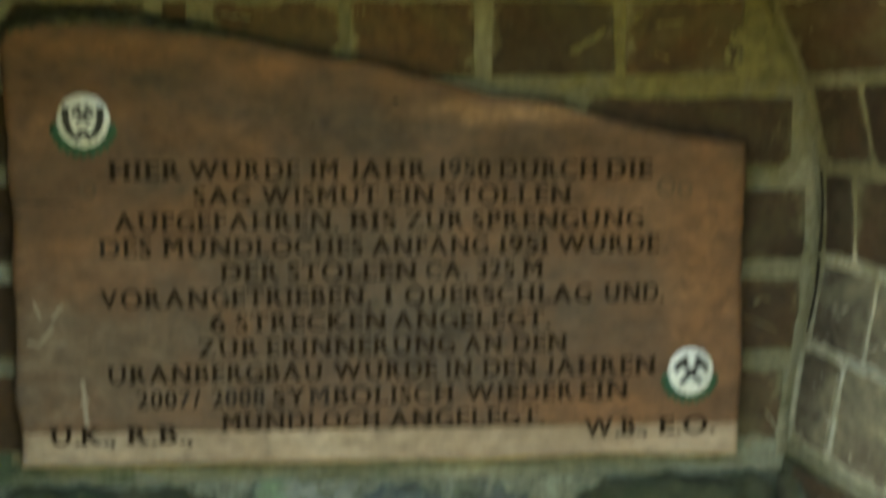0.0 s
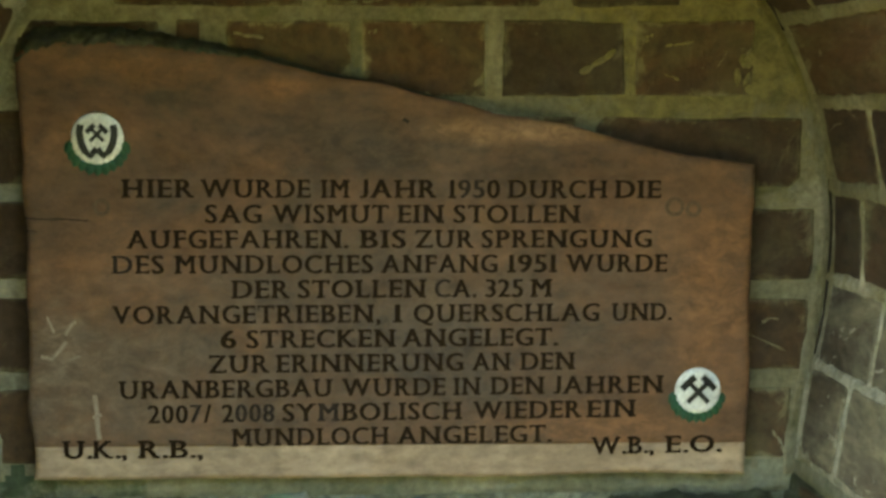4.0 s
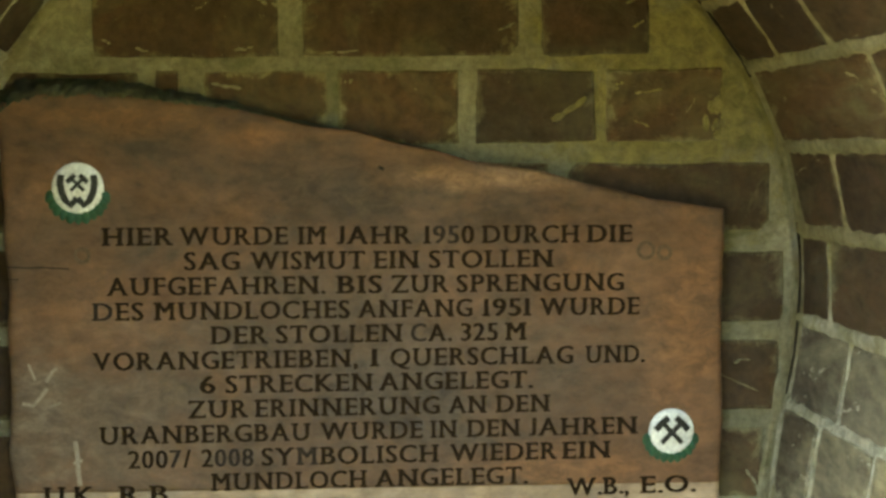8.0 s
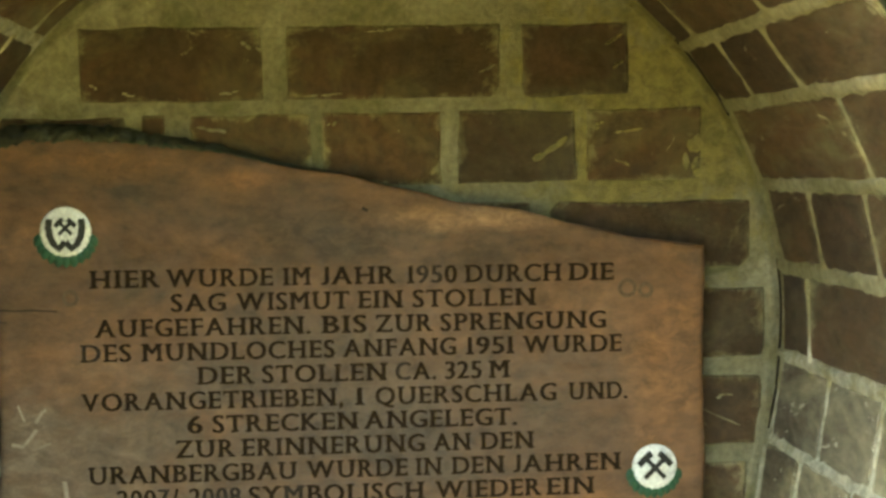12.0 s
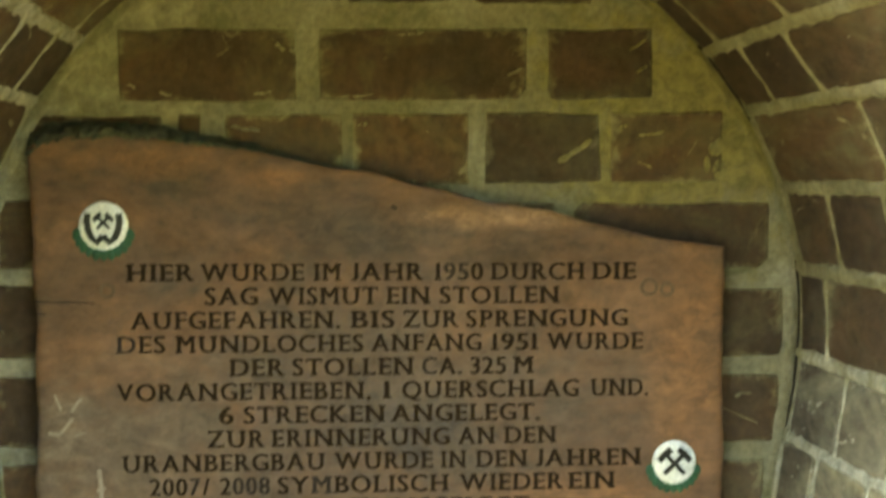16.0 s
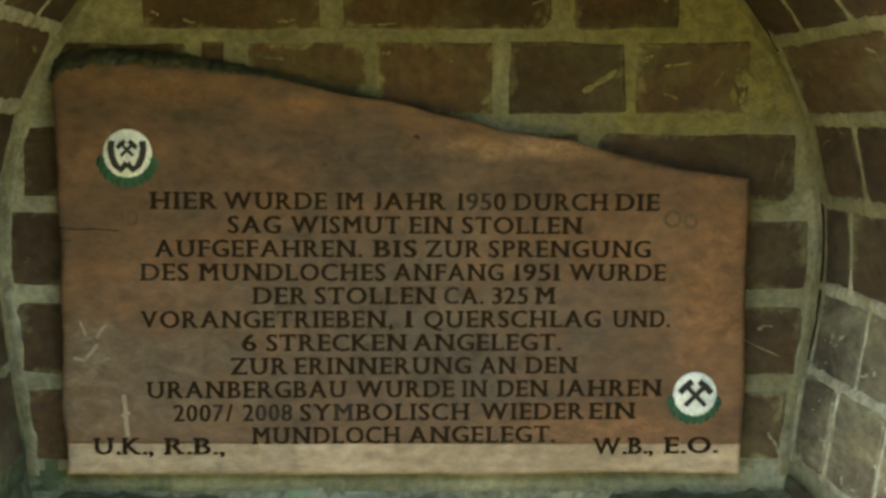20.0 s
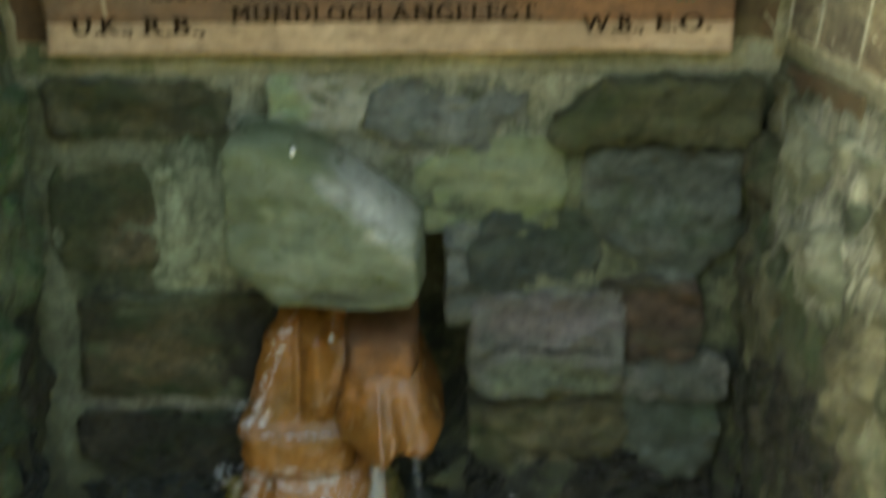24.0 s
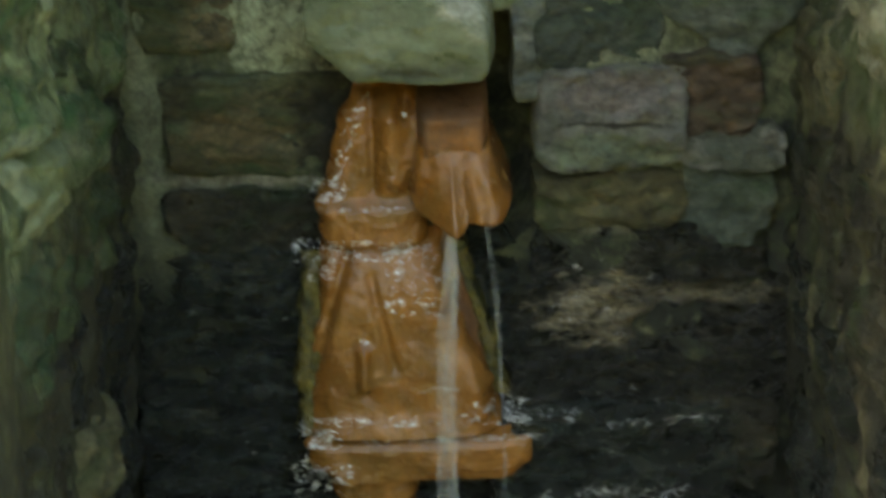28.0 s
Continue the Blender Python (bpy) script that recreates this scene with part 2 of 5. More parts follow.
GREEN_STONE = stone_mat("pale_green_stone", (0.082, 0.108, 0.055), (0.122, 0.153, 0.086), (0.175, 0.208, 0.132), (0.092, 0.125, 0.048), 0.55, rough=(0.32, 0.6), spec=0.5, bump=0.5,
                        smear=None, vein=0.2, contrast=0.35)
GREY_STONE = stone_mat("grey_schist", (0.074, 0.081, 0.071), (0.128, 0.135, 0.121), (0.194, 0.200, 0.180), (0.110, 0.128, 0.092), 0.58, bump=1.0, contrast=0.5, smear=(0.150, 0.165, 0.100),
                       patches=[((0.120, 0.0, 0.700), (0.085, 0.5, 0.026), (0.150, 0.134, 0.130), 0.75), ((0.120, 0.0, 0.630), (0.100, 0.5, 0.022), (0.095, 0.125, 0.070), 0.7), ((0.125, 0.0, 0.662), (0.072, 0.5, 0.0035), (0.026, 0.026, 0.022), 0.9), ((0.270, 0.0, 0.63), (0.06, 0.5, 0.05), (0.045, 0.058, 0.042), 0.8)])
RUST_STONE = stone_mat("rusty_schist", (0.026, 0.021, 0.014), (0.056, 0.039, 0.025), (0.100, 0.074, 0.052), (0.036, 0.044, 0.026), 0.55, bump=1.0, smear=(0.05, 0.058, 0.034), smear_from=0.74)
BLUE_STONE = stone_mat("grey_green_slate", (0.026, 0.040, 0.030), (0.056, 0.076, 0.060), (0.115, 0.135, 0.108), (0.040, 0.064, 0.034), 0.56, bump=1.0)
LIGHT_STONE = stone_mat("pale_grey_stone", (0.165, 0.175, 0.140), (0.235, 0.245, 0.200), (0.315, 0.320, 0.270), (0.140, 0.165, 0.105), 0.60, bump=0.7, contrast=0.35, vein=0.15, smear=(0.26, 0.27, 0.20),
                        patches=[((-0.148, 0.0, 0.930), (0.022, 0.5, 0.035), (0.165, 0.225, 0.120), 0.85)])
LIGHT_SLATE = stone_mat("light_blue_grey_slate", (0.062, 0.078, 0.070), (0.120, 0.140, 0.126), (0.205, 0.222, 0.202), (0.085, 0.110, 0.078), 0.57, bump=0.9, contrast=0.5, streak=(0.52, 0.54, 0.50), streak_from=0.675)
MID_SLATE = stone_mat("mid_grey_green_slate", (0.040, 0.056, 0.043), (0.084, 0.104, 0.084), (0.150, 0.170, 0.140), (0.060, 0.086, 0.050), 0.56, bump=1.0)
OLIVE_STONE = stone_mat("olive_fieldstone", (0.040, 0.042, 0.020), (0.098, 0.098, 0.050), (0.195, 0.190, 0.112), (0.042, 0.060, 0.022), 0.55, bump=1.0, streak=(0.26, 0.25, 0.16), streak_from=0.67)
BROWN_STONE = stone_mat("brown_fieldstone", (0.022, 0.023, 0.011), (0.055, 0.054, 0.026), (0.135, 0.124, 0.066), (0.030, 0.052, 0.018), 0.54, bump=1.0, streak=(0.16, 0.16, 0.095),
                        # the near-black patch carries the painted shade beside the spout onto this stone
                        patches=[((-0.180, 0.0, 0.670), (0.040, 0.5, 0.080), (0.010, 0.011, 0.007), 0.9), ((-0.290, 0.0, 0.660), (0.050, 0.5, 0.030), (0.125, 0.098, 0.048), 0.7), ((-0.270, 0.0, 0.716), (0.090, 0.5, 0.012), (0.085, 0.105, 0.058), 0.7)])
MOSS_STONE = stone_mat("mossy_fieldstone", (0.042, 0.068, 0.029), (0.102, 0.140, 0.066), (0.225, 0.258, 0.165), (0.024, 0.080, 0.023), 0.52, bump=1.0, rough=(0.25, 0.8), spec=0.5,
                       # the pale streaks put wet highlights into the stone's colour
                       streak=(0.40, 0.43, 0.32), streak_from=0.665,
                       patches=[((-0.345, 0.0, 0.80), (0.040, 0.05, 0.050), (0.038, 0.046, 0.022), 0.8)])
MOSSY_LEDGE = stone_mat("mossy_ledge_stone", (0.030, 0.034, 0.015), (0.070, 0.074, 0.034), (0.140, 0.142, 0.078), (0.040, 0.058, 0.020), 0.52, bump=1.0,
                        patches=[((-0.310, 0.0, 0.785), (0.034, 0.5, 0.030), (0.120, 0.098, 0.056), 0.8), ((-0.365, 0.0, 0.830), (0.040, 0.5, 0.050), (0.034, 0.052, 0.024), 0.8)])
DARK_MOSS_STONE = stone_mat("dark_mossy_fieldstone", (0.013, 0.024, 0.010), (0.036, 0.060, 0.024), (0.092, 0.122, 0.062), (0.014, 0.042, 0.014), 0.54, bump=1.0, rough=(0.25, 0.8), spec=0.5)
PALE_STONE = stone_mat("pale_weathered_stone", (0.085, 0.098, 0.058), (0.162, 0.174, 0.114), (0.270, 0.280, 0.195), (0.085, 0.108, 0.055), 0.58, bump=0.8, contrast=0.4, vein=0.15)
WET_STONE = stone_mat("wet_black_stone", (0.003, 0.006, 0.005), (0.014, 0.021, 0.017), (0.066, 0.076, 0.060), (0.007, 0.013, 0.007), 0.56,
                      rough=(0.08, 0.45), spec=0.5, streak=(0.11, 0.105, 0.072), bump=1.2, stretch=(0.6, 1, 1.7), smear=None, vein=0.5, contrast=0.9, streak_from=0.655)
CRUSTED_STONE = stone_mat("wet_crusted_stone", (0.004, 0.006, 0.004), (0.015, 0.018, 0.013), (0.070, 0.066, 0.045), (0.008, 0.013, 0.006), 0.58,
                          rough=(0.10, 0.5), spec=0.5, streak=(0.12, 0.105, 0.066), bump=1.2, stretch=(0.6, 1, 1.7), smear=None, vein=0.5, contrast=0.9, streak_from=0.64,
                          patches=[((0.124, 0.0, 0.430), (0.066, 0.5, 0.044), (0.225, 0.200, 0.130), 1.0), ((0.225, 0.0, 0.450), (0.090, 0.5, 0.016), (0.130, 0.120, 0.080), 0.9)])
DAMP_STONE = stone_mat("damp_dark_stone", (0.007, 0.008, 0.005), (0.022, 0.023, 0.014), (0.080, 0.072, 0.042), (0.014, 0.026, 0.010), 0.57,
                       rough=(0.2, 0.7), spec=0.4, bump=1.0, streak=(0.12, 0.11, 0.07), smear=(0.070, 0.074, 0.048), contrast=0.8)
# white patches paint the sky's glare on the wet upper right facet
GLARE_STONE = stone_mat("green_stone_with_painted_glare", (0.086, 0.112, 0.058), (0.128, 0.158, 0.092), (0.182, 0.214, 0.138), (0.100, 0.132, 0.055), 0.58, rough=(0.25, 0.5), smear=None, vein=0.2, contrast=0.3,
                 # the first, dark patch paints the shade along the stone's underside
                 patches=[((-0.095, -0.09, 0.754), (0.085, 0.5, 0.007), (0.026, 0.030, 0.017), 0.85), ((-0.084, -0.09, 0.866), (0.018, 0.5, 0.016), (0.42, 0.43, 0.370), 0.8), ((-0.062, -0.09, 0.848), (0.019, 0.5, 0.017), (0.49, 0.495, 0.42), 0.9),
                          ((-0.038, -0.09, 0.828), (0.020, 0.5, 0.018), (0.47, 0.475, 0.40), 0.9), ((-0.020, -0.09, 0.808), (0.016, 0.5, 0.018), (0.38, 0.40, 0.32), 0.5)], patch_soft=0.22)
CHEEK_MORTAR = surface("mossy_mortar_with_shade", (0.024, 0.030, 0.014), (0.055, 0.064, 0.030), (0.120, 0.128, 0.070), 14, 80, stretch=(1, 1, 0.6),
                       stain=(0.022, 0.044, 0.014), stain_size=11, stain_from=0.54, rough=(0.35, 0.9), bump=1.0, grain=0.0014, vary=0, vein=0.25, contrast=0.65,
                       # dark patches, low and in corners, put shade into the damp mortar's colour
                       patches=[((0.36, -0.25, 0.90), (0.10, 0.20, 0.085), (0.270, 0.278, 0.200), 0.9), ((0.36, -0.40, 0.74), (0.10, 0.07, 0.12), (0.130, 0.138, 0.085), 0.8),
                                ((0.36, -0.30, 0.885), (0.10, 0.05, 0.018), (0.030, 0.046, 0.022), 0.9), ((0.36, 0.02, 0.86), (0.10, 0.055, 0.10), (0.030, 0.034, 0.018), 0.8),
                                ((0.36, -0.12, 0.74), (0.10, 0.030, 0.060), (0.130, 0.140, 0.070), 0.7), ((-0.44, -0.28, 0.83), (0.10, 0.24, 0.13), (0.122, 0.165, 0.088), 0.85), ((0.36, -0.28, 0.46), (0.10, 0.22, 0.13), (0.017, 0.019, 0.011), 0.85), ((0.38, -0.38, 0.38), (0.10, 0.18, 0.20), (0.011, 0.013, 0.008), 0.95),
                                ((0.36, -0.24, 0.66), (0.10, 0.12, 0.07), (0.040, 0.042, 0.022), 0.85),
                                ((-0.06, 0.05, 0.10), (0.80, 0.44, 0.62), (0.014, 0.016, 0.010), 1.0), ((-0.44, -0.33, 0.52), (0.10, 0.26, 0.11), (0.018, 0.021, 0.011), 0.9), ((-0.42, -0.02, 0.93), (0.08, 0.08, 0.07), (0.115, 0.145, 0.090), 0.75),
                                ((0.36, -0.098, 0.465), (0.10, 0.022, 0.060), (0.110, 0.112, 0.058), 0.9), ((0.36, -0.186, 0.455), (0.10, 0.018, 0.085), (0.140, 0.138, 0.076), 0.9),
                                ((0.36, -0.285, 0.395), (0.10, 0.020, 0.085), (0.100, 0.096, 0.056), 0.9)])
OCHRE = surface("iron_ochre", (0.140, 0.055, 0.013), (0.206, 0.085, 0.020), (0.276, 0.126, 0.036), 12, 50,
                stain=(0.14, 0.068, 0.017), stain_size=10, stain_from=0.55, rough=(0.06, 0.34), bump=0.45, grain=0.0014, vary=0, spec=0.55, contrast=0.24,
                streak=(0.08, 0.040, 0.013), streak_from=0.67)
DARK_OCHRE = surface("brown_ochre", (0.070, 0.029, 0.008), (0.125, 0.050, 0.012), (0.190, 0.082, 0.022), 16, 60,
                     stain=(0.060, 0.032, 0.012), stain_size=14, stain_from=0.60, rough=(0.35, 0.7), bump=0.8, grain=0.0014, vary=0, spec=0.6,
                     patches=[((-0.05, -0.07, 0.652), (0.070, 0.5, 0.024), (0.205, 0.082, 0.016), 0.95)], patch_soft=0.16)
ALGAE = surface("yellow_green_algae", (0.045, 0.042, 0.010), (0.115, 0.095, 0.022), (0.20, 0.155, 0.040), 30, 90,
                stain=(0.03, 0.035, 0.012), stain_size=28, stain_from=0.52, rough=(0.1, 0.5), bump=0.9, grain=0.0014, vary=0, spec=0.5)
BARK = surface("mossy_bark", (0.034, 0.034, 0.020), (0.084, 0.088, 0.048), (0.175, 0.178, 0.105), 26, 120, stain=(0.044, 0.070, 0.038), stain_size=30, stain_from=0.54,
               streak=(0.15, 0.15, 0.085), streak_from=0.64, rough=(0.8, 1.0), bump=1.0, grain=0.0014, vary=0, contrast=0.7)
GROUND = surface("unseen_sandy_ground", (0.22, 0.19, 0.058), (0.35, 0.300, 0.105), (0.44, 0.385, 0.15), 1.5, 22,
                 stain=(0.12, 0.15, 0.04), stain_size=0.8, stain_from=0.6, rough=(0.8, 1.0), bump=0.8, grain=0.004, vary=0)
UNSEEN_BANK = surface("unseen_grassy_bank", (0.035, 0.055, 0.018), (0.070, 0.100, 0.030), (0.11, 0.14, 0.05), 1.0, 14, rough=(0.8, 1.0), bump=0.8, grain=0.006, vary=0)


UNSEEN_MUD = surface("unseen_wet_mud", (0.045, 0.038, 0.022), (0.085, 0.070, 0.038), (0.14, 0.115, 0.062), 4, 40, rough=(0.35, 0.8), bump=0.8, grain=0.002, vary=0)


def wood(name, dark, mid, light, char=None, patches=()):
    return surface(name, dark, mid, light, 8.5, 75, stain=char, stain_size=7.0, stain_from=0.54, rough=(0.55, 0.88), bump=0.35,
                   grain=0.0005, vary=0, spec=0.36, stretch=(0.74, 1, 1.22), streak=tuple(min(0.5, c * 2.4) for c in mid), streak_from=0.71,
                   patches=patches, patch_grain=20, patch_soft=0.15, contrast=0.5)


SOOT, RUST, SCRAPED = (0.066, 0.043, 0.025), (0.240, 0.113, 0.046), (0.190, 0.140, 0.090)
WOOD = wood("stained_oak", (0.076, 0.045, 0.024), (0.147, 0.078, 0.039), (0.240, 0.125, 0.060), (0.072, 0.049, 0.029),
            [((-0.100, -0.03, 1.312), (0.120, 0.5, 0.030), SOOT, 0.65), ((-0.030, -0.03, 1.285), (0.130, 0.5, 0.022), SOOT, 0.60),
             ((-0.020, -0.03, 1.140), (0.220, 0.5, 0.095), (0.104, 0.078, 0.053), 0.60), ((-0.015, -0.03, 1.100), (0.080, 0.5, 0.040), (0.064, 0.051, 0.038), 0.55),
             ((-0.280, -0.03, 1.366), (0.080, 0.5, 0.016), RUST, 0.5), ((-0.150, -0.03, 1.345), (0.040, 0.5, 0.010), RUST, 0.6),
             ((0.090, -0.03, 1.312), (0.080, 0.5, 0.011), (0.300, 0.170, 0.085), 0.65), ((0.268, -0.03, 1.170), (0.036, 0.5, 0.100), RUST, 0.65),
             ((0.160, -0.03, 1.030), (0.090, 0.5, 0.020), RUST, 0.65), ((-0.300, -0.03, 1.200), (0.060, 0.5, 0.040), RUST, 0.4),
             # the wide pale patch paints sky haze on the wood; beside it, scuffing
             ((-0.290, -0.03, 1.070), (0.110, 0.5, 0.075), (0.160, 0.116, 0.074), 0.55), ((-0.350, -0.03, 1.090), (0.030, 0.5, 0.060), SCRAPED, 0.65)])
RAW_WOOD = wood("bare_pale_wood", (0.27, 0.190, 0.118), (0.39, 0.284, 0.184), (0.48, 0.362, 0.245), (0.26, 0.186, 0.116))


def plain(name, col, rough, spec=0.4, metal=0.0):
    return surface(name, tuple(c * 0.75 for c in col), col, tuple(min(1, c * 1.2) for c in col), 60, 300, rough=(rough, min(1, rough + 0.2)), bump=0.1,
                   grain=0.0002, vary=0, spec=spec)


CHAR = plain("burnt_lettering", (0.022, 0.013, 0.006), 0.9, 0.10)
FADED = plain("worn_lettering", (0.030, 0.021, 0.014), 0.85, 0.2)
ENAMEL = plain("white_enamel", (0.74, 0.76, 0.70), 0.3, 0.5)
BLACK = plain("black_enamel", (0.016, 0.017, 0.016), 0.4)
LEAF = plain("green_paint", (0.020, 0.085, 0.042), 0.5)


def blurred_water():
    """Fast falling water: streaks that let the wall behind show through."""
    m = bpy.data.materials.new("falling_water")
    m.use_nodes = True
    nt = m.node_tree
    b = nt.nodes["Principled BSDF"]
    b.inputs["Base Color"].default_value = (0.60, 0.66, 0.63, 1)
    b.inputs["Roughness"].default_value = 0.15
    a = ramp(nt, noise_node(nt, place(nt, (1, 1, 0.07)), 220, 5, 0.6), [(0.40, (0.02,) * 3), (0.78, (0.23,) * 3)])
    nt.links.new(a, b.inputs["Alpha"])
    return m


WATER = blurred_water()
# white for foam, drops and the modelled sky glints
FOAM_GLINTS = plain("foam_and_glint_white", (0.76, 0.78, 0.75), 0.08, 0.8)
sheer = FOAM_GLINTS.node_tree
sheer.links.new(ramp(sheer, noise_node(sheer, place(sheer), 420, 3, 0.6), [(0.34, (0.25,) * 3), (0.60, (1.0,) * 3)]), sheer.nodes["Principled BSDF"].inputs["Alpha"])

# ---- building helpers ----


def part(name, bm, material, parent=None, label="", smooth=False):
    me = bpy.data.meshes.new(name)
    bmesh.ops.recalc_face_normals(bm, faces=bm.faces)
    bm.to_mesh(me)
    bm.free()
    me.materials.append(material)
    if smooth:
        me.shade_smooth()
    ob = new(name, me)
    if parent:
        ob.parent = parent
    if label:
        ob["label"] = label
    return ob


def thing(name, at, label, category, group="", kind=""):
    ob = new(name)
    ob.location = at
    ob.empty_display_size = 0.05
    return tagged(ob, label, category, group, kind)


def box(x0, x1, y0, y1, z0, z1):
    bm = bmesh.new()
    bmesh.ops.create_cube(bm, size=1, matrix=Matrix.LocRotScale(((x0 + x1) / 2, (y0 + y1) / 2, (z0 + z1) / 2), None, (x1 - x0, y1 - y0, z1 - z0)))
    return bm


def keyed(keys, v):
    """Straight interpolation in (position, value) keys."""
    return float(np.interp(v, [k[0] for k in keys], [k[1] for k in keys]))


def wob(x, y, z, scale, size):
    return noise.noise(Vector((x, y, z)) * scale) * size


def outline(w, h, cuts, count, wobble, seed, soften=2):
    """The outline of a hewn block: a rectangle with its corners cut, evened and roughened."""
    c = {k: cuts.get(k, (w * 0.06, h * 0.10)) for k in ("tl", "tr", "br", "bl")}
    W, Hh = w / 2, h / 2
    pts = [(-W, Hh - c["tl"][1]), (-W + c["tl"][0], Hh), (W - c["tr"][0], Hh), (W, Hh - c["tr"][1]),
           (W, -Hh + c["br"][1]), (W - c["br"][0], -Hh), (-W + c["bl"][0], -Hh), (-W, -Hh + c["bl"][1])]
    pts = np.array(pts + pts[:1])
    run = np.r_[0, np.cumsum(np.hypot(*np.diff(pts, axis=0).T))]
    s = np.linspace(0, run[-1], count, endpoint=False)
    p = np.c_[np.interp(s, run, pts[:, 0]), np.interp(s, run, pts[:, 1])]
    p = p + 0.0
    for _ in range(soften):
        p = 0.5 * p + 0.25 * (np.roll(p, 1, 0) + np.roll(p, -1, 0))
    for q in p:
        n = noise.noise_vector(Vector((q[0] * 22, q[1] * 22, seed * 7.3))) + noise.noise_vector(Vector((q[0] * 75, q[1] * 75, seed * 3.1))) * 0.5
        q += np.array([n.x, n.y]) * wobble
    return p


def block(w, h, d, cuts={}, seed=0, wobble=0.005, dome=0.35, rugged=0.006, back=0.03, slide=(0, 0), soften=1, ragged=0.16, fine=13):
    """A hewn stone that faces -y: its face stands d before the wall, its back lies in it; slide shifts the face against the back."""
    bm = bmesh.new()
    r0 = random.Random(seed * 13 + 1)
    cuts = {k: cuts.get(k, (w * r0.uniform(0.02, ragged), h * r0.uniform(0.04, ragged * 1.6))) for k in ("tl", "tr", "br", "bl")}
    p = outline(w, h, cuts, 8 * fine, wobble, seed, soften)
    lean = (r0.uniform(-0.12, 0.12), r0.uniform(-0.16, 0.10))
    K, count = fine, 8 * fine

    def spot(i, j):
        """A place of the square grid, laid into the outline ring by ring."""
        r = max(abs(i), abs(j))
        if not r:
            return 0.0, 0.0, 0.0
        if j == r:
            k = i + r
        elif i == r:
            k = 2 * r + (r - j)
        elif j == -r:
            k = 4 * r + (r - i)
        else:
            k = 6 * r + (j + r)
        f = k / (8 * r) * count
        a, b = p[int(f) % count], p[(int(f) + 1) % count]
        q = a + (b - a) * (f - int(f))
        return q[0] * r / K, q[1] * r / K, r / K

    grid = {}
    for i in range(-K, K + 1):
        for j in range(-K, K + 1):
            x, z, r = spot(i, j)
            rim = r > 0.999
            out = d * (1 - dome) * 0.45 if rim else d * (1 - dome * r ** 4)
            v = Vector((x * 11, seed * 3.1, z * 19))
            f = noise.fractal(v, 0.8, 2.1, 5)
            out += (f * rugged + (math.floor(f * 4) / 4) * rugged * 0.6 + noise.noise(v * 4.1) * rugged * 0.5) * (0.25 if rim else 1)
            out += (lean[0] * x + lean[1] * z) * min(1, d / 0.03) * (0.4 if rim else 1)
            k = 0.45 if rim else 1.0
            grid[i, j] = bm.verts.new((x + slide[0] * k, -out, z + slide[1] * k))
    for i in range(-K, K):
        for j in range(-K, K):
            bm.faces.new((grid[i, j], grid[i + 1, j], grid[i + 1, j + 1], grid[i, j + 1]))
    edge = [e for e in bm.edges if e.is_boundary]
    for v in [v for v in bmesh.ops.extrude_edge_only(bm, edges=edge)["geom"] if isinstance(v, bmesh.types.BMVert)]:
        v.co.y = back
    return bm


def brick(w, h, seed, proud=0.0016):
    """A hand-struck brick with crisp arrises, nibbled here and there, facing -y."""
    bm = bmesh.new()
    nx, nz = max(4, round(w / 0.009)), 8
    W, Hh = w / 2, h / 2
    c = 0.0009
    rnd = random.Random(seed * 17 + 3)
    chips = [(sx * W, sz * Hh, (w > 0.05) * rnd.choice((0, 0, 0, 0.0025, 0.005)) * rnd.uniform(0.6, 1.3)) for sx in (1, -1) for sz in (1, -1)]
    pts = [(x, Hh) for x in np.linspace(-W + c, W - c, nx)] + [(W, z) for z in np.linspace(Hh - c, -Hh + c, nz)]
    pts += [(x, -Hh) for x in np.linspace(W - c, -W + c, nx)] + [(-W, z) for z in np.linspace(-Hh + c, Hh - c, nz)]
    last = None
    for inset, y in ((0.0, 0.02), (0.0, -proud * 0.2), (0.0018, -proud)):
        ring = []
        for x, z in pts:
            n = noise.noise_vector(Vector((x * 75, z * 75, seed * 5.7)))
            k = noise.noise(Vector((x * 18, z * 18, seed * 2.3)))
            px = x * (1 - inset / W) + n.x * 0.0013 + (k * 0.0018 if abs(x) > W - 0.001 else 0)
            pz = z * (1 - inset / Hh) + n.y * 0.0013 + (k * 0.0026 if abs(z) > Hh - 0.001 else 0)
            for qx, qz, size in chips:
                near = max(0.0, 1 - math.hypot(x - qx, z - qz) / 0.010)
                px -= math.copysign(size * near, qx)
                pz -= math.copysign(size * near * 0.7, qz)
            ring.append(bm.verts.new((px, y + n.z * 0.0006 * (y < 0), pz)))
        if last:
            for i in range(len(pts)):
                j = (i + 1) % len(pts)
                bm.faces.new((last[i], last[j], ring[j], ring[i]))
        last = ring
    bm.faces.new(last)
    return bm


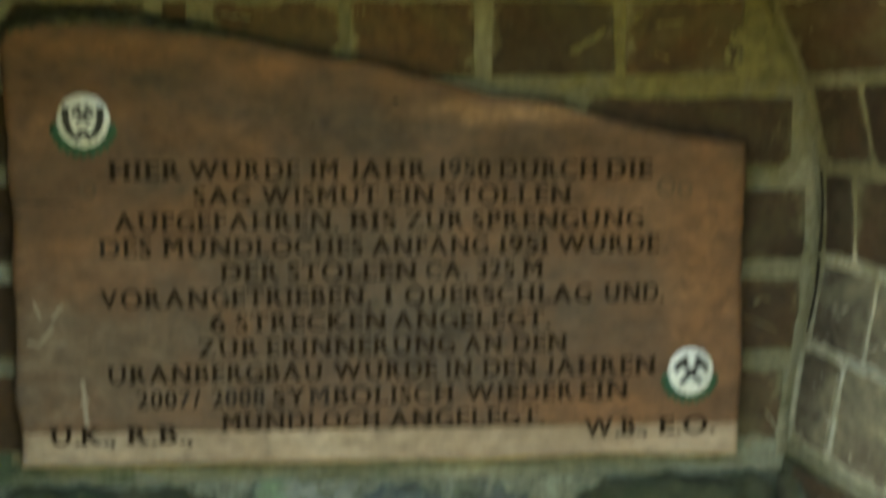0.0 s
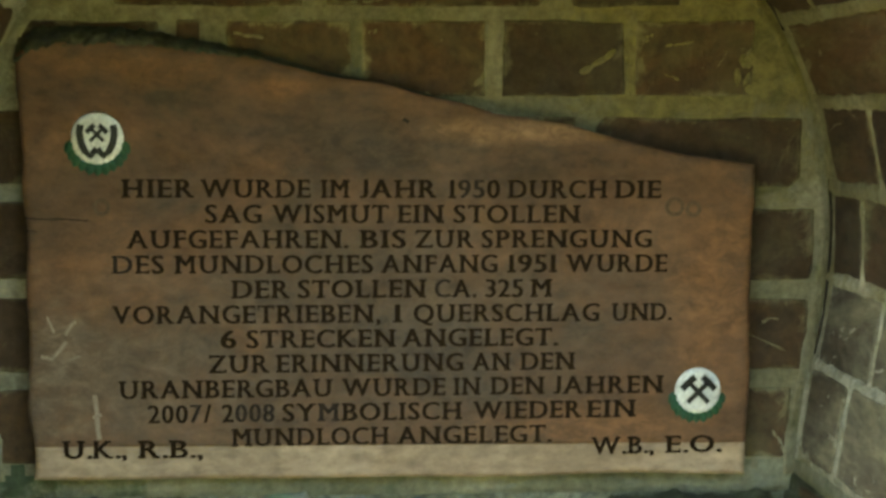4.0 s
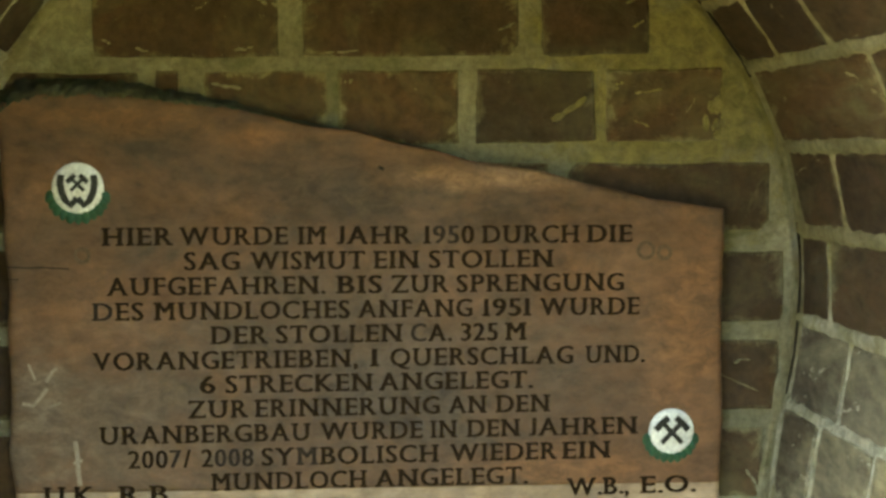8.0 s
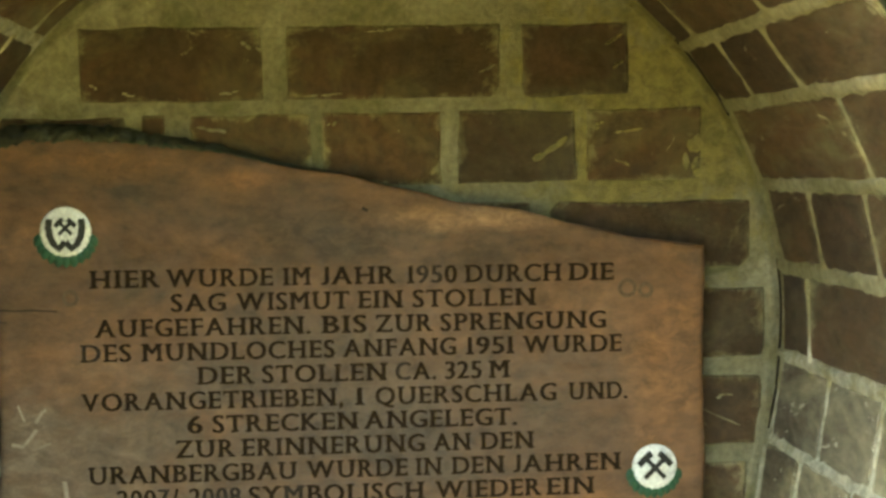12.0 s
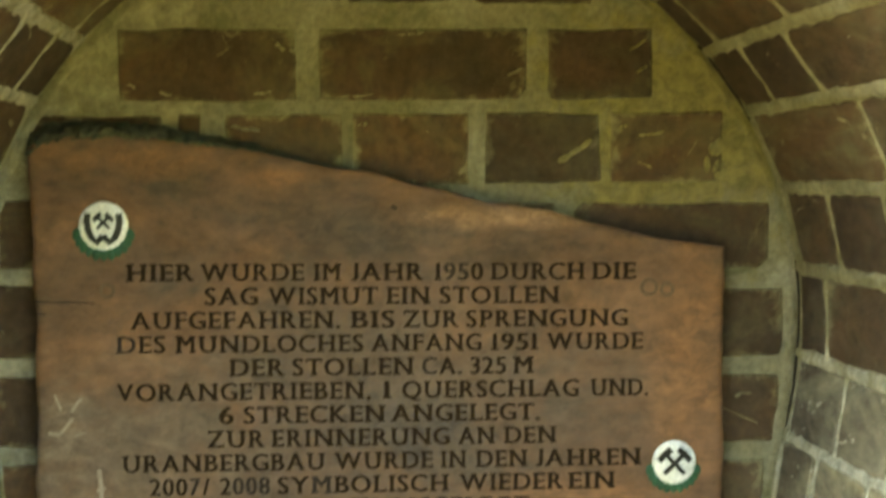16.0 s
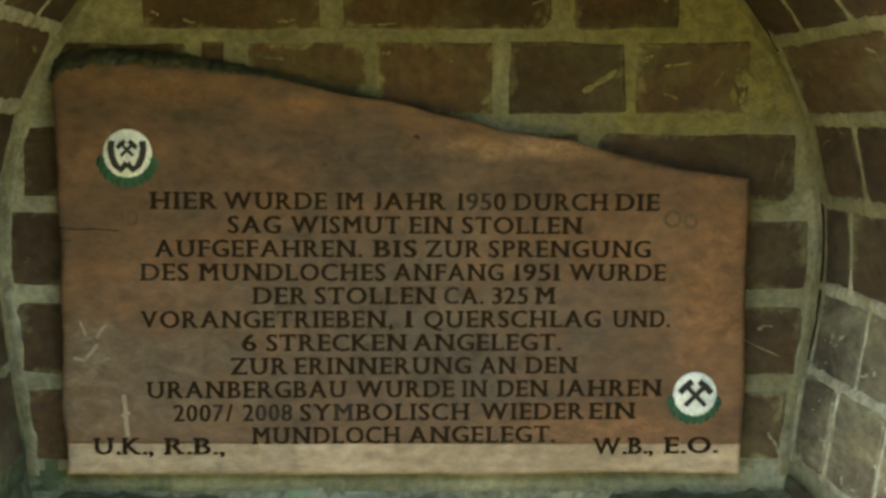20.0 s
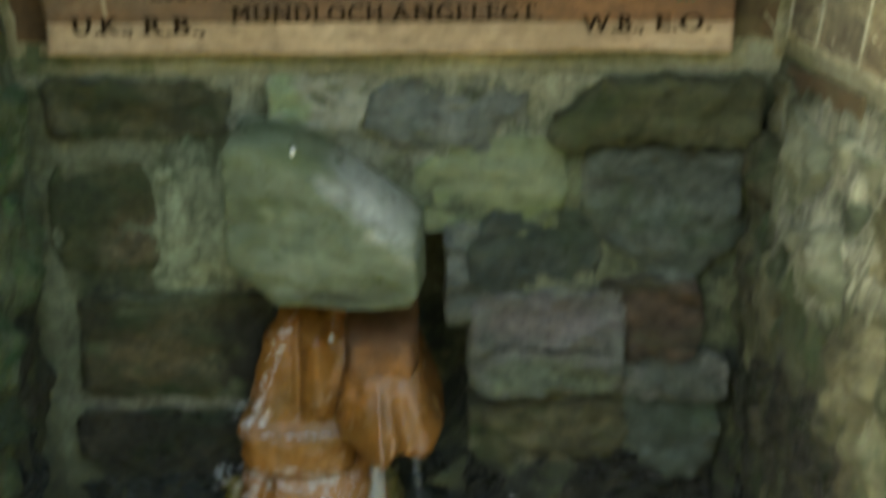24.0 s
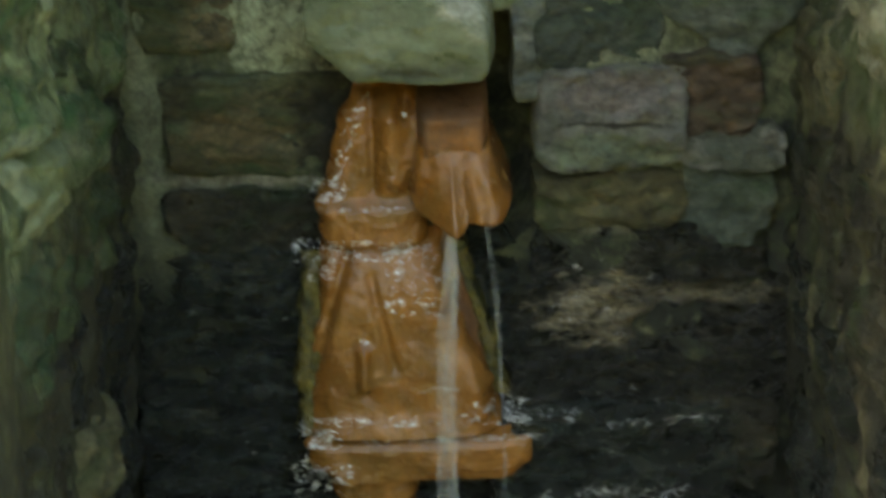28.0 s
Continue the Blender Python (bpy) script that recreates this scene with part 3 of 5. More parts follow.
def ribbon(spine, across, normal, wide, proud, seed, steps=60):
    """A lumpy band of mortar along spine(u): half its width is wide, its crown stands proud, its rims sink in."""
    bm = bmesh.new()
    last = None
    for i in range(steps + 1):
        u = i / steps
        c, a, n = Vector(spine(u)), Vector(across(u)), Vector(normal(u))
        row = []
        for k, (off, up) in enumerate(((-1.0, -1.2), (-0.86, 0.35), (-0.45, 0.85), (0.0, 1.0), (0.45, 0.85), (0.86, 0.35), (1.0, -1.2))):
            p = c * 1.0
            rag = noise.noise(p * 45 + Vector((seed, 3.0 if off > 0 else 9.0, 0))) + 0.4 * noise.noise(p * 110 + Vector((0, seed, off)))
            w = wide * (1 + 0.42 * rag) * off
            lump = noise.noise(p * 60 + a * off * 2.2 + Vector((seed * 2.1, 0, 0))) * 0.8
            row.append(bm.verts.new(p + a * w + n * proud * (up + (lump if up > 0 else 0))))
        if last:
            for k in range(6):
                bm.faces.new((last[k], last[k + 1], row[k + 1], row[k]))
        last = row
    return bm


def sheet(us, vs, f):
    """A grid of points f(u, v), as a surface."""
    bm = bmesh.new()
    g = [[bm.verts.new(f(u, v)) for v in vs] for u in us]
    for a in range(len(us) - 1):
        for b in range(len(vs) - 1):
            bm.faces.new((g[a][b], g[a + 1][b], g[a + 1][b + 1], g[a][b + 1]))
    return bm


# ---- the niche: a round-headed recess in a retaining wall ----
CX, CZ, R = -0.029, 1.203, 0.413
FRONT, BASE, SEAM = -0.46, 0.975, 0.957
RIGHT = [(0.0, 0.385), (0.15, 0.372), (0.45, 0.345), (0.80, 0.322), (0.90, 0.345), (BASE, 0.357)]
LEFT = [(0.0, -0.47), (0.18, -0.455), (0.45, -0.430), (0.80, -0.405), (0.90, -0.412), (BASE, -0.418)]
A0 = math.degrees(math.asin((BASE - CZ) / R))


FOOT_RIGHT = [(0.975, 0.358), (1.0, 0.359), (1.028, 0.361), (1.058, 0.365), (1.088, 0.371), (1.14, 0.380)]
FOOT_LEFT = [(0.975, -0.418), (1.0, -0.420), (1.021, -0.422), (1.055, -0.427), (1.10, -0.433), (1.14, -0.4375)]


def ring_point(a):
    """The vault's section at an angle in degrees: a circle with almost upright feet."""
    x, z = CX + R * math.cos(radians(a)), CZ + R * math.sin(radians(a))
    if z < 1.14:
        x = keyed(FOOT_RIGHT if x > CX else FOOT_LEFT, z)
    return x, z


def reveal(s):
    """The section of the opening, from the right foot (0) over the crown (0.5) to the left foot (1)."""
    if s < 0.3:
        z = BASE * s / 0.3
        return keyed(RIGHT, z), z
    if s > 0.7:
        z = BASE * (1 - s) / 0.3
        return keyed(LEFT, z), z
    return ring_point(A0 + (180 - 2 * A0) * (s - 0.3) / 0.4)


HOLE = (-0.020, 0.662, 0.092, 0.150)


def wall_y(x, z):
    """The mortar face of the back wall; behind the spout it falls back into a dark hole."""
    y = -0.0005 + wob(x, 0, z, 26, 0.0016) + wob(x, 1, z, 70, 0.0012)
    if z < SEAM:
        y += (0.005 + wob(x, 3, z, 15, 0.0045) + wob(x, 7, z, 40, 0.003)) * min(1, (SEAM - z) / 0.045)
    e = math.hypot((x - HOLE[0]) / HOLE[2], (z - HOLE[1]) / HOLE[3])
    return y + 0.13 * (1 - min(1, max(0, (e - 0.75) / 0.3)))


def wall_piece(z0, z1, nz):
    xs, zs = np.linspace(-0.52, 0.46, 150), np.linspace(z0, z1, nz)
    bm = sheet(xs, zs, lambda x, z: (x, wall_y(x, z), z))
    rim = [e for e in bm.edges if e.is_boundary]
    new_verts = [v for v in bmesh.ops.extrude_edge_only(bm, edges=rim)["geom"] if isinstance(v, bmesh.types.BMVert)]
    for v in new_verts:
        v.co.y = 0.30
    bmesh.ops.contextual_create(bm, geom=[e for e in bm.edges if e.is_boundary])
    return bm


wall_back = tagged(part("wall_back", wall_piece(SEAM, 1.68, 68), MORTAR, smooth=True),
                   "pale olive mortared back wall of an arched niche", "wall", kind="structure")
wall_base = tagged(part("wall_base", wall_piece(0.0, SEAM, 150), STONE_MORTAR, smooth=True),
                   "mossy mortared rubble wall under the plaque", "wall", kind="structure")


def mossy_foot(ob, level):
    """The plaster below the lowest bricks is green with moss."""
    ob.data.materials.append(FOOT_MORTAR)
    for f in ob.data.polygons:
        f.material_index = int(f.center.z < level + wob(f.center.x, f.center.y, 0, 25, 0.008))


mossy_foot(wall_back, 0.984)


def reveal_piece(s0, s1, n, m, lump):
    ss, ys = np.linspace(s0, s1, n), np.linspace(0.06, FRONT, m)

    def f(s, y):
        x, z = reveal(s)
        d = Vector((x - CX, 0, (z - CZ) if z > CZ else 0)).normalized()
        o = wob(x, y, z, 24, lump) + wob(x, y, z, 60, lump * 0.4)
        if lump > 0.002:
            # upright ribs and hollows of the rough cheeks
            o += (abs(noise.noise(Vector((x * 4, y * 21, z * 7)))) - 0.25) * lump * 2.2 + wob(x, y, z * 0.5, 110, lump * 0.22)
            o *= min(1.0, max(0.0, (0.97 - z) / 0.06))
        return x + d.x * o, y, z + d.z * o

    bm = sheet(ss, ys, f)
    rim = [e for e in bm.edges if e.is_boundary]
    for v in [v for v in bmesh.ops.extrude_edge_only(bm, edges=rim)["geom"] if isinstance(v, bmesh.types.BMVert)]:
        d = Vector((v.co.x - CX, 0, (v.co.z - CZ) if v.co.z > CZ else 0)).normalized()
        v.co.x += d.x * 0.12
        v.co.z += d.z * 0.12
    return bm


vault = tagged(part("wall_vault", reveal_piece(0.3, 0.7, 120, 40, 0.0009), VAULT_MORTAR, smooth=True),
               "round brick vault of the niche with pale joints", "vault", kind="structure")
mossy_foot(vault, 0.997)
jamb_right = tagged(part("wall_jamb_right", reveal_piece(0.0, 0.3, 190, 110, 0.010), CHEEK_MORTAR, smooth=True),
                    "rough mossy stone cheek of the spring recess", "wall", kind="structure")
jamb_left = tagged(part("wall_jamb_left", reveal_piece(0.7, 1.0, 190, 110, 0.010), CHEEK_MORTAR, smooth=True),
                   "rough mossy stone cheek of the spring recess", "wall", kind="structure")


def facade():
    """The outer face of the retaining wall round the opening."""
    bm = bmesh.new()
    ss = np.linspace(0, 1, 60)
    inner, outer = [], []
    for s in ss:
        x, z = reveal(s)
        inner.append(bm.verts.new((x, FRONT - 0.002, z)))
        d = max(abs((x - CX) / 2.4), abs((z - 0.9) / 1.3), 0.05)
        outer.append(bm.verts.new((CX + (x - CX) / d, FRONT - 0.002, max(0.0, 0.9 + (z - 0.9) / d))))
    for i in range(len(ss) - 1):
        bm.faces.new((inner[i], outer[i], outer[i + 1], inner[i + 1]))
    geom = bmesh.ops.extrude_face_region(bm, geom=list(bm.faces))["geom"]
    for v in geom:
        if isinstance(v, bmesh.types.BMVert):
            v.co.y -= 0.10
    return bm


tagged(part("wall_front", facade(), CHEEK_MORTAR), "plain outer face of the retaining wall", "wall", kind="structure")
# ground out of view, its yellow tone chosen for the light it throws up
tagged(part("ground", sheet(np.linspace(-300, 300, 9), np.linspace(-300, 300, 9), lambda x, y: (x, y, 0.0)), GROUND),
       "unseen sandy-coloured ground that bounces light onto the wall", "ground", kind="structure")
# an added bank out of view, which blocks low sky light from the niche
tagged(part("backdrop", box(-14, 14, -7.4, -7.0, -0.1, 3.4), UNSEEN_BANK), "unseen green bank added to hold off low sky light", "bank", kind="structure")

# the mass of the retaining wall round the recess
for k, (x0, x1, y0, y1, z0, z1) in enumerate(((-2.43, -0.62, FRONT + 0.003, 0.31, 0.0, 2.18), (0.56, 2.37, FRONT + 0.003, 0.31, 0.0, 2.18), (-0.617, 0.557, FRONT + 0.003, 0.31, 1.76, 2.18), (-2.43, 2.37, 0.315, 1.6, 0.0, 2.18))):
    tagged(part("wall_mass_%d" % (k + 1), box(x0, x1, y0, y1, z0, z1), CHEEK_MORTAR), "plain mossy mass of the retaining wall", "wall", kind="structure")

# added dark mud, out of view, which weakens the bounce onto the lower wall
tagged(part("ground_mud", sheet(np.linspace(-1.3, 1.2, 14), np.linspace(-2.6, 0.0, 14), lambda x, y: (x + wob(x, y, 0, 3, 0.1), y + wob(x, y, 4, 3, 0.1) * (y < -0.1), 0.012)), UNSEEN_MUD),
       "unseen dark mud added to cut light bounced onto the lower wall", "ground", kind="structure")

# ---- bricks of the back wall, course by course ----
COURSES = [
    (1.556, 0.066, 0.4, [(-0.268, -0.160), (-0.146, -0.086), (-0.078, 0.032), (0.046, 0.165)]),
    (1.460, 0.070, 1.1, [(-0.303, -0.130), (-0.107, 0.100), (0.122, 0.227)]),
    (1.376, 0.070, 1.1, [(-0.385, -0.261), (-0.245, -0.224), (-0.199, -0.084), (-0.074, 0.042), (0.060, 0.176), (0.187, 0.301)]),
    (1.290, 0.066, 0.3, [(-0.418, -0.310), (-0.295, -0.180), (-0.165, -0.050), (-0.035, 0.130), (0.150, 0.352)]),
    (1.203, 0.070, 0.0, [(-0.436, -0.330), (-0.315, -0.200), (-0.185, -0.070), (-0.055, 0.060), (0.075, 0.190), (0.205, 0.368)]),
    (1.114, 0.070, 0.0, [(-0.428, -0.320), (-0.305, -0.190), (-0.175, -0.060), (-0.045, 0.070), (0.085, 0.200), (0.250, 0.366)]),
    (1.026, 0.070, 0.0, [(-0.421, -0.310), (-0.295, -0.180), (-0.165, -0.050), (-0.035, 0.080), (0.095, 0.200), (0.240, 0.351)]),
]
for n, (zc, h, lean, spans) in enumerate(COURSES):
    for k, (x0, x1) in enumerate(spans):
        b = part("brick", brick(x1 - x0, h, n * 9 + k), BRICK, wall_back)
        xm = (x0 + x1) / 2
        b.matrix_basis = pose(xm, -0.001, zc + math.tan(radians(lean)) * (xm + 0.03), 0, -lean, 0)
bit = part("brick", brick(0.022, 0.034, 77), BRICK, wall_back)
bit.matrix_basis = pose(-0.324, 0.0012, 1.440, 0, 7, 0)

# dabs and scratches of mortar left on the brick faces: x, z, x, z, half width
for n, (x0, z0, x1, z1, wide) in enumerate(((0.131, 1.366, 0.170, 1.389, 0.0045), (0.282, 1.370, 0.303, 1.384, 0.0140), (0.292, 1.364, 0.308, 1.350, 0.0100), (0.215, 1.366, 0.232, 1.360, 0.0016),
                                            (0.214, 1.392, 0.240, 1.396, 0.0016), (0.195, 1.398, 0.203, 1.401, 0.0035), (-0.195, 1.398, -0.165, 1.392, 0.0026), (-0.295, 1.436, -0.286, 1.434, 0.0022),
                                            (-0.264, 1.429, -0.250, 1.426, 0.0018), (-0.172, 1.428, -0.150, 1.432, 0.0018), (-0.150, 1.478, -0.132, 1.470, 0.0026), (-0.030, 1.490, 0.000, 1.493, 0.0020),
                                            (-0.085, 1.428, -0.055, 1.429, 0.0018), (0.080, 1.452, 0.098, 1.458, 0.0018), (0.205, 1.480, 0.222, 1.488, 0.0022), (0.210, 1.456, 0.224, 1.462, 0.0018),
                                            (0.280, 1.126, 0.340, 1.100, 0.0012), (0.318, 1.128, 0.336, 1.130, 0.0020), (0.335, 1.020, 0.350, 0.996, 0.0030), (-0.060, 1.404, -0.068, 1.398, 0.0030))):
    dab = random.Random(n)
    for k in range(3):
        u0 = k * 0.30 + dab.uniform(0, 0.06)
        a = Vector((x0 + (x1 - x0) * u0 + dab.gauss(0, 0.0010), -0.0025, z0 + (z1 - z0) * u0 + dab.gauss(0, wide * 0.3)))
        b = a + Vector((x1 - x0, 0, z1 - z0)) * dab.uniform(0.25, 0.45) + Vector((0, 0, dab.gauss(0, wide * 0.25)))
        side = Vector((-(b.z - a.z), 0, b.x - a.x)).normalized()
        part("mortar_dab", ribbon(lambda u: a + (b - a) * u, lambda u: side * math.sin(math.pi * (0.06 + 0.88 * u)) ** 0.6, lambda u: (0, -1, 0),
                                  wide * dab.uniform(0.40, 0.90), 0.0009, n * 4.3 + k, 10), MORTAR, wall_back, "", True)

# ---- bricks of the vault, ring courses along its depth ----
BEDS = [-29.4, -16.3, -4.4, 8.0, 19.6, 31.4, 41.5, 52.5, 64.0, 76.0, 88.0]
RUNS = [[(0.022, 0.105), (0.118, 0.232), (0.240, 0.360)], [(0.024, 0.143), (0.151, 0.262), (0.270, 0.385)], [(0.022, 0.087), (0.094, 0.325), (0.332, 0.405)],
        [(0.030, 0.133), (0.140, 0.260), (0.267, 0.380)], [(0.026, 0.291), (0.299, 0.410)], [(0.016, 0.109), (0.116, 0.231), (0.239, 0.362)],
        [(0.016, 0.066), (0.074, 0.270), (0.278, 0.395)], [(0.016, 0.125), (0.132, 0.245), (0.252, 0.368)], [(0.016, 0.080), (0.088, 0.310), (0.318, 0.405)],
        [(0.016, 0.128), (0.135, 0.250), (0.257, 0.372)]]
seed = 200
for mirrored in (False, True):
    for lo, hi, runs in zip(BEDS, BEDS[1:], RUNS):
        mid, high = (lo + hi) / 2, radians(hi - lo) * R - 0.0105
        a = 180 - mid if mirrored else mid
        here, before, after = (Vector((p[0], 0, p[1])) for p in (ring_point(a), ring_point(a - 4), ring_point(a + 4)))
        tan = (after - before).normalized()
        nrm = Vector((tan.z, 0, -tan.x))
        for y0, y1 in runs[:-1] + [(runs[-1][0], 0.455)]:
            seed += 1
            b = part("brick", brick(y1 - y0, high, seed), DUSTY_BRICK if mid < 0 and not mirrored else SIDE_BRICK, vault)
            m = Matrix.Identity(4)
            m.col[0][:3], m.col[1][:3], m.col[2][:3] = (0, -1, 0), nrm, tan
            m.col[3][:3] = here + Vector((0, -(y0 + y1) / 2, 0)) - nrm * 0.0010
            b.matrix_basis = m

# ---- pointing of the vault: lumpy bed joints, thin raised cross joints ----


def ring_frame(a):
    """A place of the vault's section, with its tangent and its inward normal."""
    here, before, after = (Vector((p[0], 0, p[1])) for p in (ring_point(a), ring_point(a - 4), ring_point(a + 4)))
    tan = (after - before).normalized()
    return here, tan, Vector((-tan.z, 0, tan.x))


for mirrored in (False, True):
    for n, bed in enumerate(BEDS):
        here, tan, inward = ring_frame(180 - bed if mirrored else bed)
        part("bed_joint", ribbon(lambda u: here + Vector((0, -0.012 - 0.44 * u, 0)), lambda u: tan, lambda u: inward, 0.0082, 0.0030, n * 3.7 + 40 * mirrored, 90),
             VAULT_MORTAR, vault, "", True)
    for n, (lo, hi, runs) in enumerate(zip(BEDS, BEDS[1:], RUNS)):
        for k, ((_, y0), (y1, _)) in enumerate(zip(runs, runs[1:])):
            skew = (n % 3 - 1) * 0.004

            def spine(u):
                a = lo + (hi - lo) * u
                return ring_frame(180 - a if mirrored else a)[0] + Vector((0, -(y0 + y1) / 2 + skew * (u - 0.5), 0))

            def inward(u):
                a = lo + (hi - lo) * u
                return ring_frame(180 - a if mirrored else a)[2]

            part("cross_joint", ribbon(spine, lambda u: (0, 1, 0), inward, 0.0040, 0.0026, n * 2.9 + k + 60 * mirrored, 14), VAULT_MORTAR, vault, "", True)

# the cut brick under the springing, dark between pale mortar
cut = part("brick", brick(0.230, 0.024, 91, 0.002), SIDE_BRICK, vault, "cut brown brick under the springing")
cut.matrix_basis = pose(0.3562, -0.145, 0.963, 0, 0, -90) @ pose(0, 0, 0, 0, -2.5, 0)

# mortar fillet where the vault meets the back wall
part("fillet", ribbon(lambda u: ring_frame(A0 + (180 - 2 * A0) * u)[0] + ring_frame(A0 + (180 - 2 * A0) * u)[2] * 0.003 + Vector((0, -0.004, 0)),
                      lambda u: ring_frame(A0 + (180 - 2 * A0) * u)[2] - Vector((0, 0.6, 0)), lambda u: (0, -1, 0), 0.0095, 0.0013, 5.5, 200), MORTAR, vault, "", True)

# the crack between fillet and vault
CRACK = plain("dark_crack", (0.022, 0.016, 0.009), 0.9)
for a0, a1 in ((-15, 9), (30, 43)):
    part("crack", ribbon(lambda u: ring_frame(a0 + (a1 - a0) * u)[0] + ring_frame(a0 + (a1 - a0) * u)[2] * 0.0020 + Vector((0, -0.0125 - 0.001 * math.sin(u * 9), 0)),
                         lambda u: Vector((0, math.sin(math.pi * (0.05 + 0.9 * u)), 0)), lambda u: ring_frame(a0 + (a1 - a0) * u)[2], 0.0015, 0.0010, a0 * 1.3, 40), CRACK, vault, "dark open crack", True)

# ---- stones of the wall below ----


def wall_stone(label, mat, x0, x1, z0, z1, d=0.02, cuts={}, seed=0, name="stone", lean=0.0, dome=0.24, rugged=0.009, wobble=0.008, y=0.004):
    ob = part(name, block(x1 - x0 + 0.010, z1 - z0 + 0.010, d * (0.6 if d < 0.021 else 1), cuts, seed, wobble, dome, rugged, 0.05, fine=18), mat, wall_base, label, True)
    ob.matrix_basis = pose((x0 + x1) / 2, y, (z0 + z1) / 2, 0, lean, 0)
    return ob


green = part("overhanging_stone", block(0.190, 0.166, 0.108, {"tr": (0.125, 0.095), "bl": (0.052, 0.046), "tl": (0.006, 0.010), "br": (0.006, 0.010)},
                                        3, 0.0025, 0.05, 0.004, 0.06, (-0.014, -0.012), 0, 0.16, 34), GLARE_STONE, None, "", True)
for v in green.data.vertices:
    over = 0.605 * v.co.x + 0.796 * v.co.z - 0.010
    if v.co.y < -0.02 and over > 0:
        v.co.y += over * 1.1
green.matrix_basis = pose(-0.096, 0.01, 0.835)
tagged(green, "pale green lichened stone jutting over the spout", "stone")


wall_stone("brown mossy stone", OLIVE_STONE, -0.386, -0.206, 0.900, 0.950, 0.018, {}, 11)
wall_stone("small square stone, green at one end and grey at the other", LIGHT_STONE, -0.162, -0.073, 0.902, 0.952, 0.012, {}, 12)
wall_stone("pale-flecked blue-grey slate", LIGHT_SLATE, -0.058, 0.092, 0.886, 0.945, 0.014, {"bl": (0.03, 0.02)}, 13)
wall_stone("dark mossy ledge stone", MOSSY_LEDGE, 0.132, 0.336, 0.886, 0.950, 0.034, {"tl": (0.05, 0.034), "bl": (0.01, 0.01)}, 14, wobble=0.012)
wall_stone("dark mossy stone, brown at one corner", MOSSY_LEDGE, -0.388, -0.288, 0.756, 0.864, 0.014, {}, 15, wobble=0.004, dome=0.12)
wall_stone("smooth pale green plaster", GREEN_STONE, -0.008, 0.140, 0.792, 0.888, 0.005, {"tl": (0.08, 0.03), "br": (0.03, 0.05), "bl": (0.01, 0.01)}, 16, rugged=0.005, wobble=0.010)
wall_stone("dark slate wedge", BLUE_STONE, 0.041, 0.170, 0.724, 0.808, 0.013, {"tl": (0.03, 0.045), "tr": (0.03, 0.02), "bl": (0.04, 0.02)}, 17, wobble=0.012)
wall_stone("large grey-green stone", MID_SLATE, 0.160, 0.322, 0.738, 0.878, 0.020, {"bl": (0.08, 0.08), "br": (0.05, 0.05)}, 18)
wall_stone("cracked grey schist", GREY_STONE, 0.046, 0.206, 0.612, 0.722, 0.021, {"tl": (0.02, 0.016), "br": (0.012, 0.010), "tr": (0.006, 0.006), "bl": (0.02, 0.02)}, 19, lean=-3.0, rugged=0.012, dome=0.06)
wall_stone("rusty red-brown schist", RUST_STONE, 0.184, 0.284, 0.650, 0.734, 0.021, {"tl": (0.004, 0.01), "bl": (0.012, 0.012)}, 34, rugged=0.009, dome=0.12)
wall_stone("small grey schist", GREY_STONE, 0.200, 0.312, 0.612, 0.652, 0.021, {"tl": (0.012, 0.01)}, 35, rugged=0.009, dome=0.15)
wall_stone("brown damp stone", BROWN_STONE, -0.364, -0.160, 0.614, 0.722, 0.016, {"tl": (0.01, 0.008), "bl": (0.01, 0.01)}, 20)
wall_stone("dark damp stone", DAMP_STONE, -0.378, -0.190, 0.518, 0.588, 0.014, {"bl": (0.03, 0.03)}, 21)
wall_stone("flat brown stone", BROWN_STONE, 0.045, 0.210, 0.538, 0.596, 0.012, {}, 22)
wall_stone("dark slate", BLUE_STONE, 0.212, 0.308, 0.508, 0.606, 0.016, {"br": (0.03, 0.03)}, 23)
wall_stone("narrow grey upright stone", LIGHT_SLATE, 0.020, 0.048, 0.692, 0.796, 0.014, {}, 33, wobble=0.003)
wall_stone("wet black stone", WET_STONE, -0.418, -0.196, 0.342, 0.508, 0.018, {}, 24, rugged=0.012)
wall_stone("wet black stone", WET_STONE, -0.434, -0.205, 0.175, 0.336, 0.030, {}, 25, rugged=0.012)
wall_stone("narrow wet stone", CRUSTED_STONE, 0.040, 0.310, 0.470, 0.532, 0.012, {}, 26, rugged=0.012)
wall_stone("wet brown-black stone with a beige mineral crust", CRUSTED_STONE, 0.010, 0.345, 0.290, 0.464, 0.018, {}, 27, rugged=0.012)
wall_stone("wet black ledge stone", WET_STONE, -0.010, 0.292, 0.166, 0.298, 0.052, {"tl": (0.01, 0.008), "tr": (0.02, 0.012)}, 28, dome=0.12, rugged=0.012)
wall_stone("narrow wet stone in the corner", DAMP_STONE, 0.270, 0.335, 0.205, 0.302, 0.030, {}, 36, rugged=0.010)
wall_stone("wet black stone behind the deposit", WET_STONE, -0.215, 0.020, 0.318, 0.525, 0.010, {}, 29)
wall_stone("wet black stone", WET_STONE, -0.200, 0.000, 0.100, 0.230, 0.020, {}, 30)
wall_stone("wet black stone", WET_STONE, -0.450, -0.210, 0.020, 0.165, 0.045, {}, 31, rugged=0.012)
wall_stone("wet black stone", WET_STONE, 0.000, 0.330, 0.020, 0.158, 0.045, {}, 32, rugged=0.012)

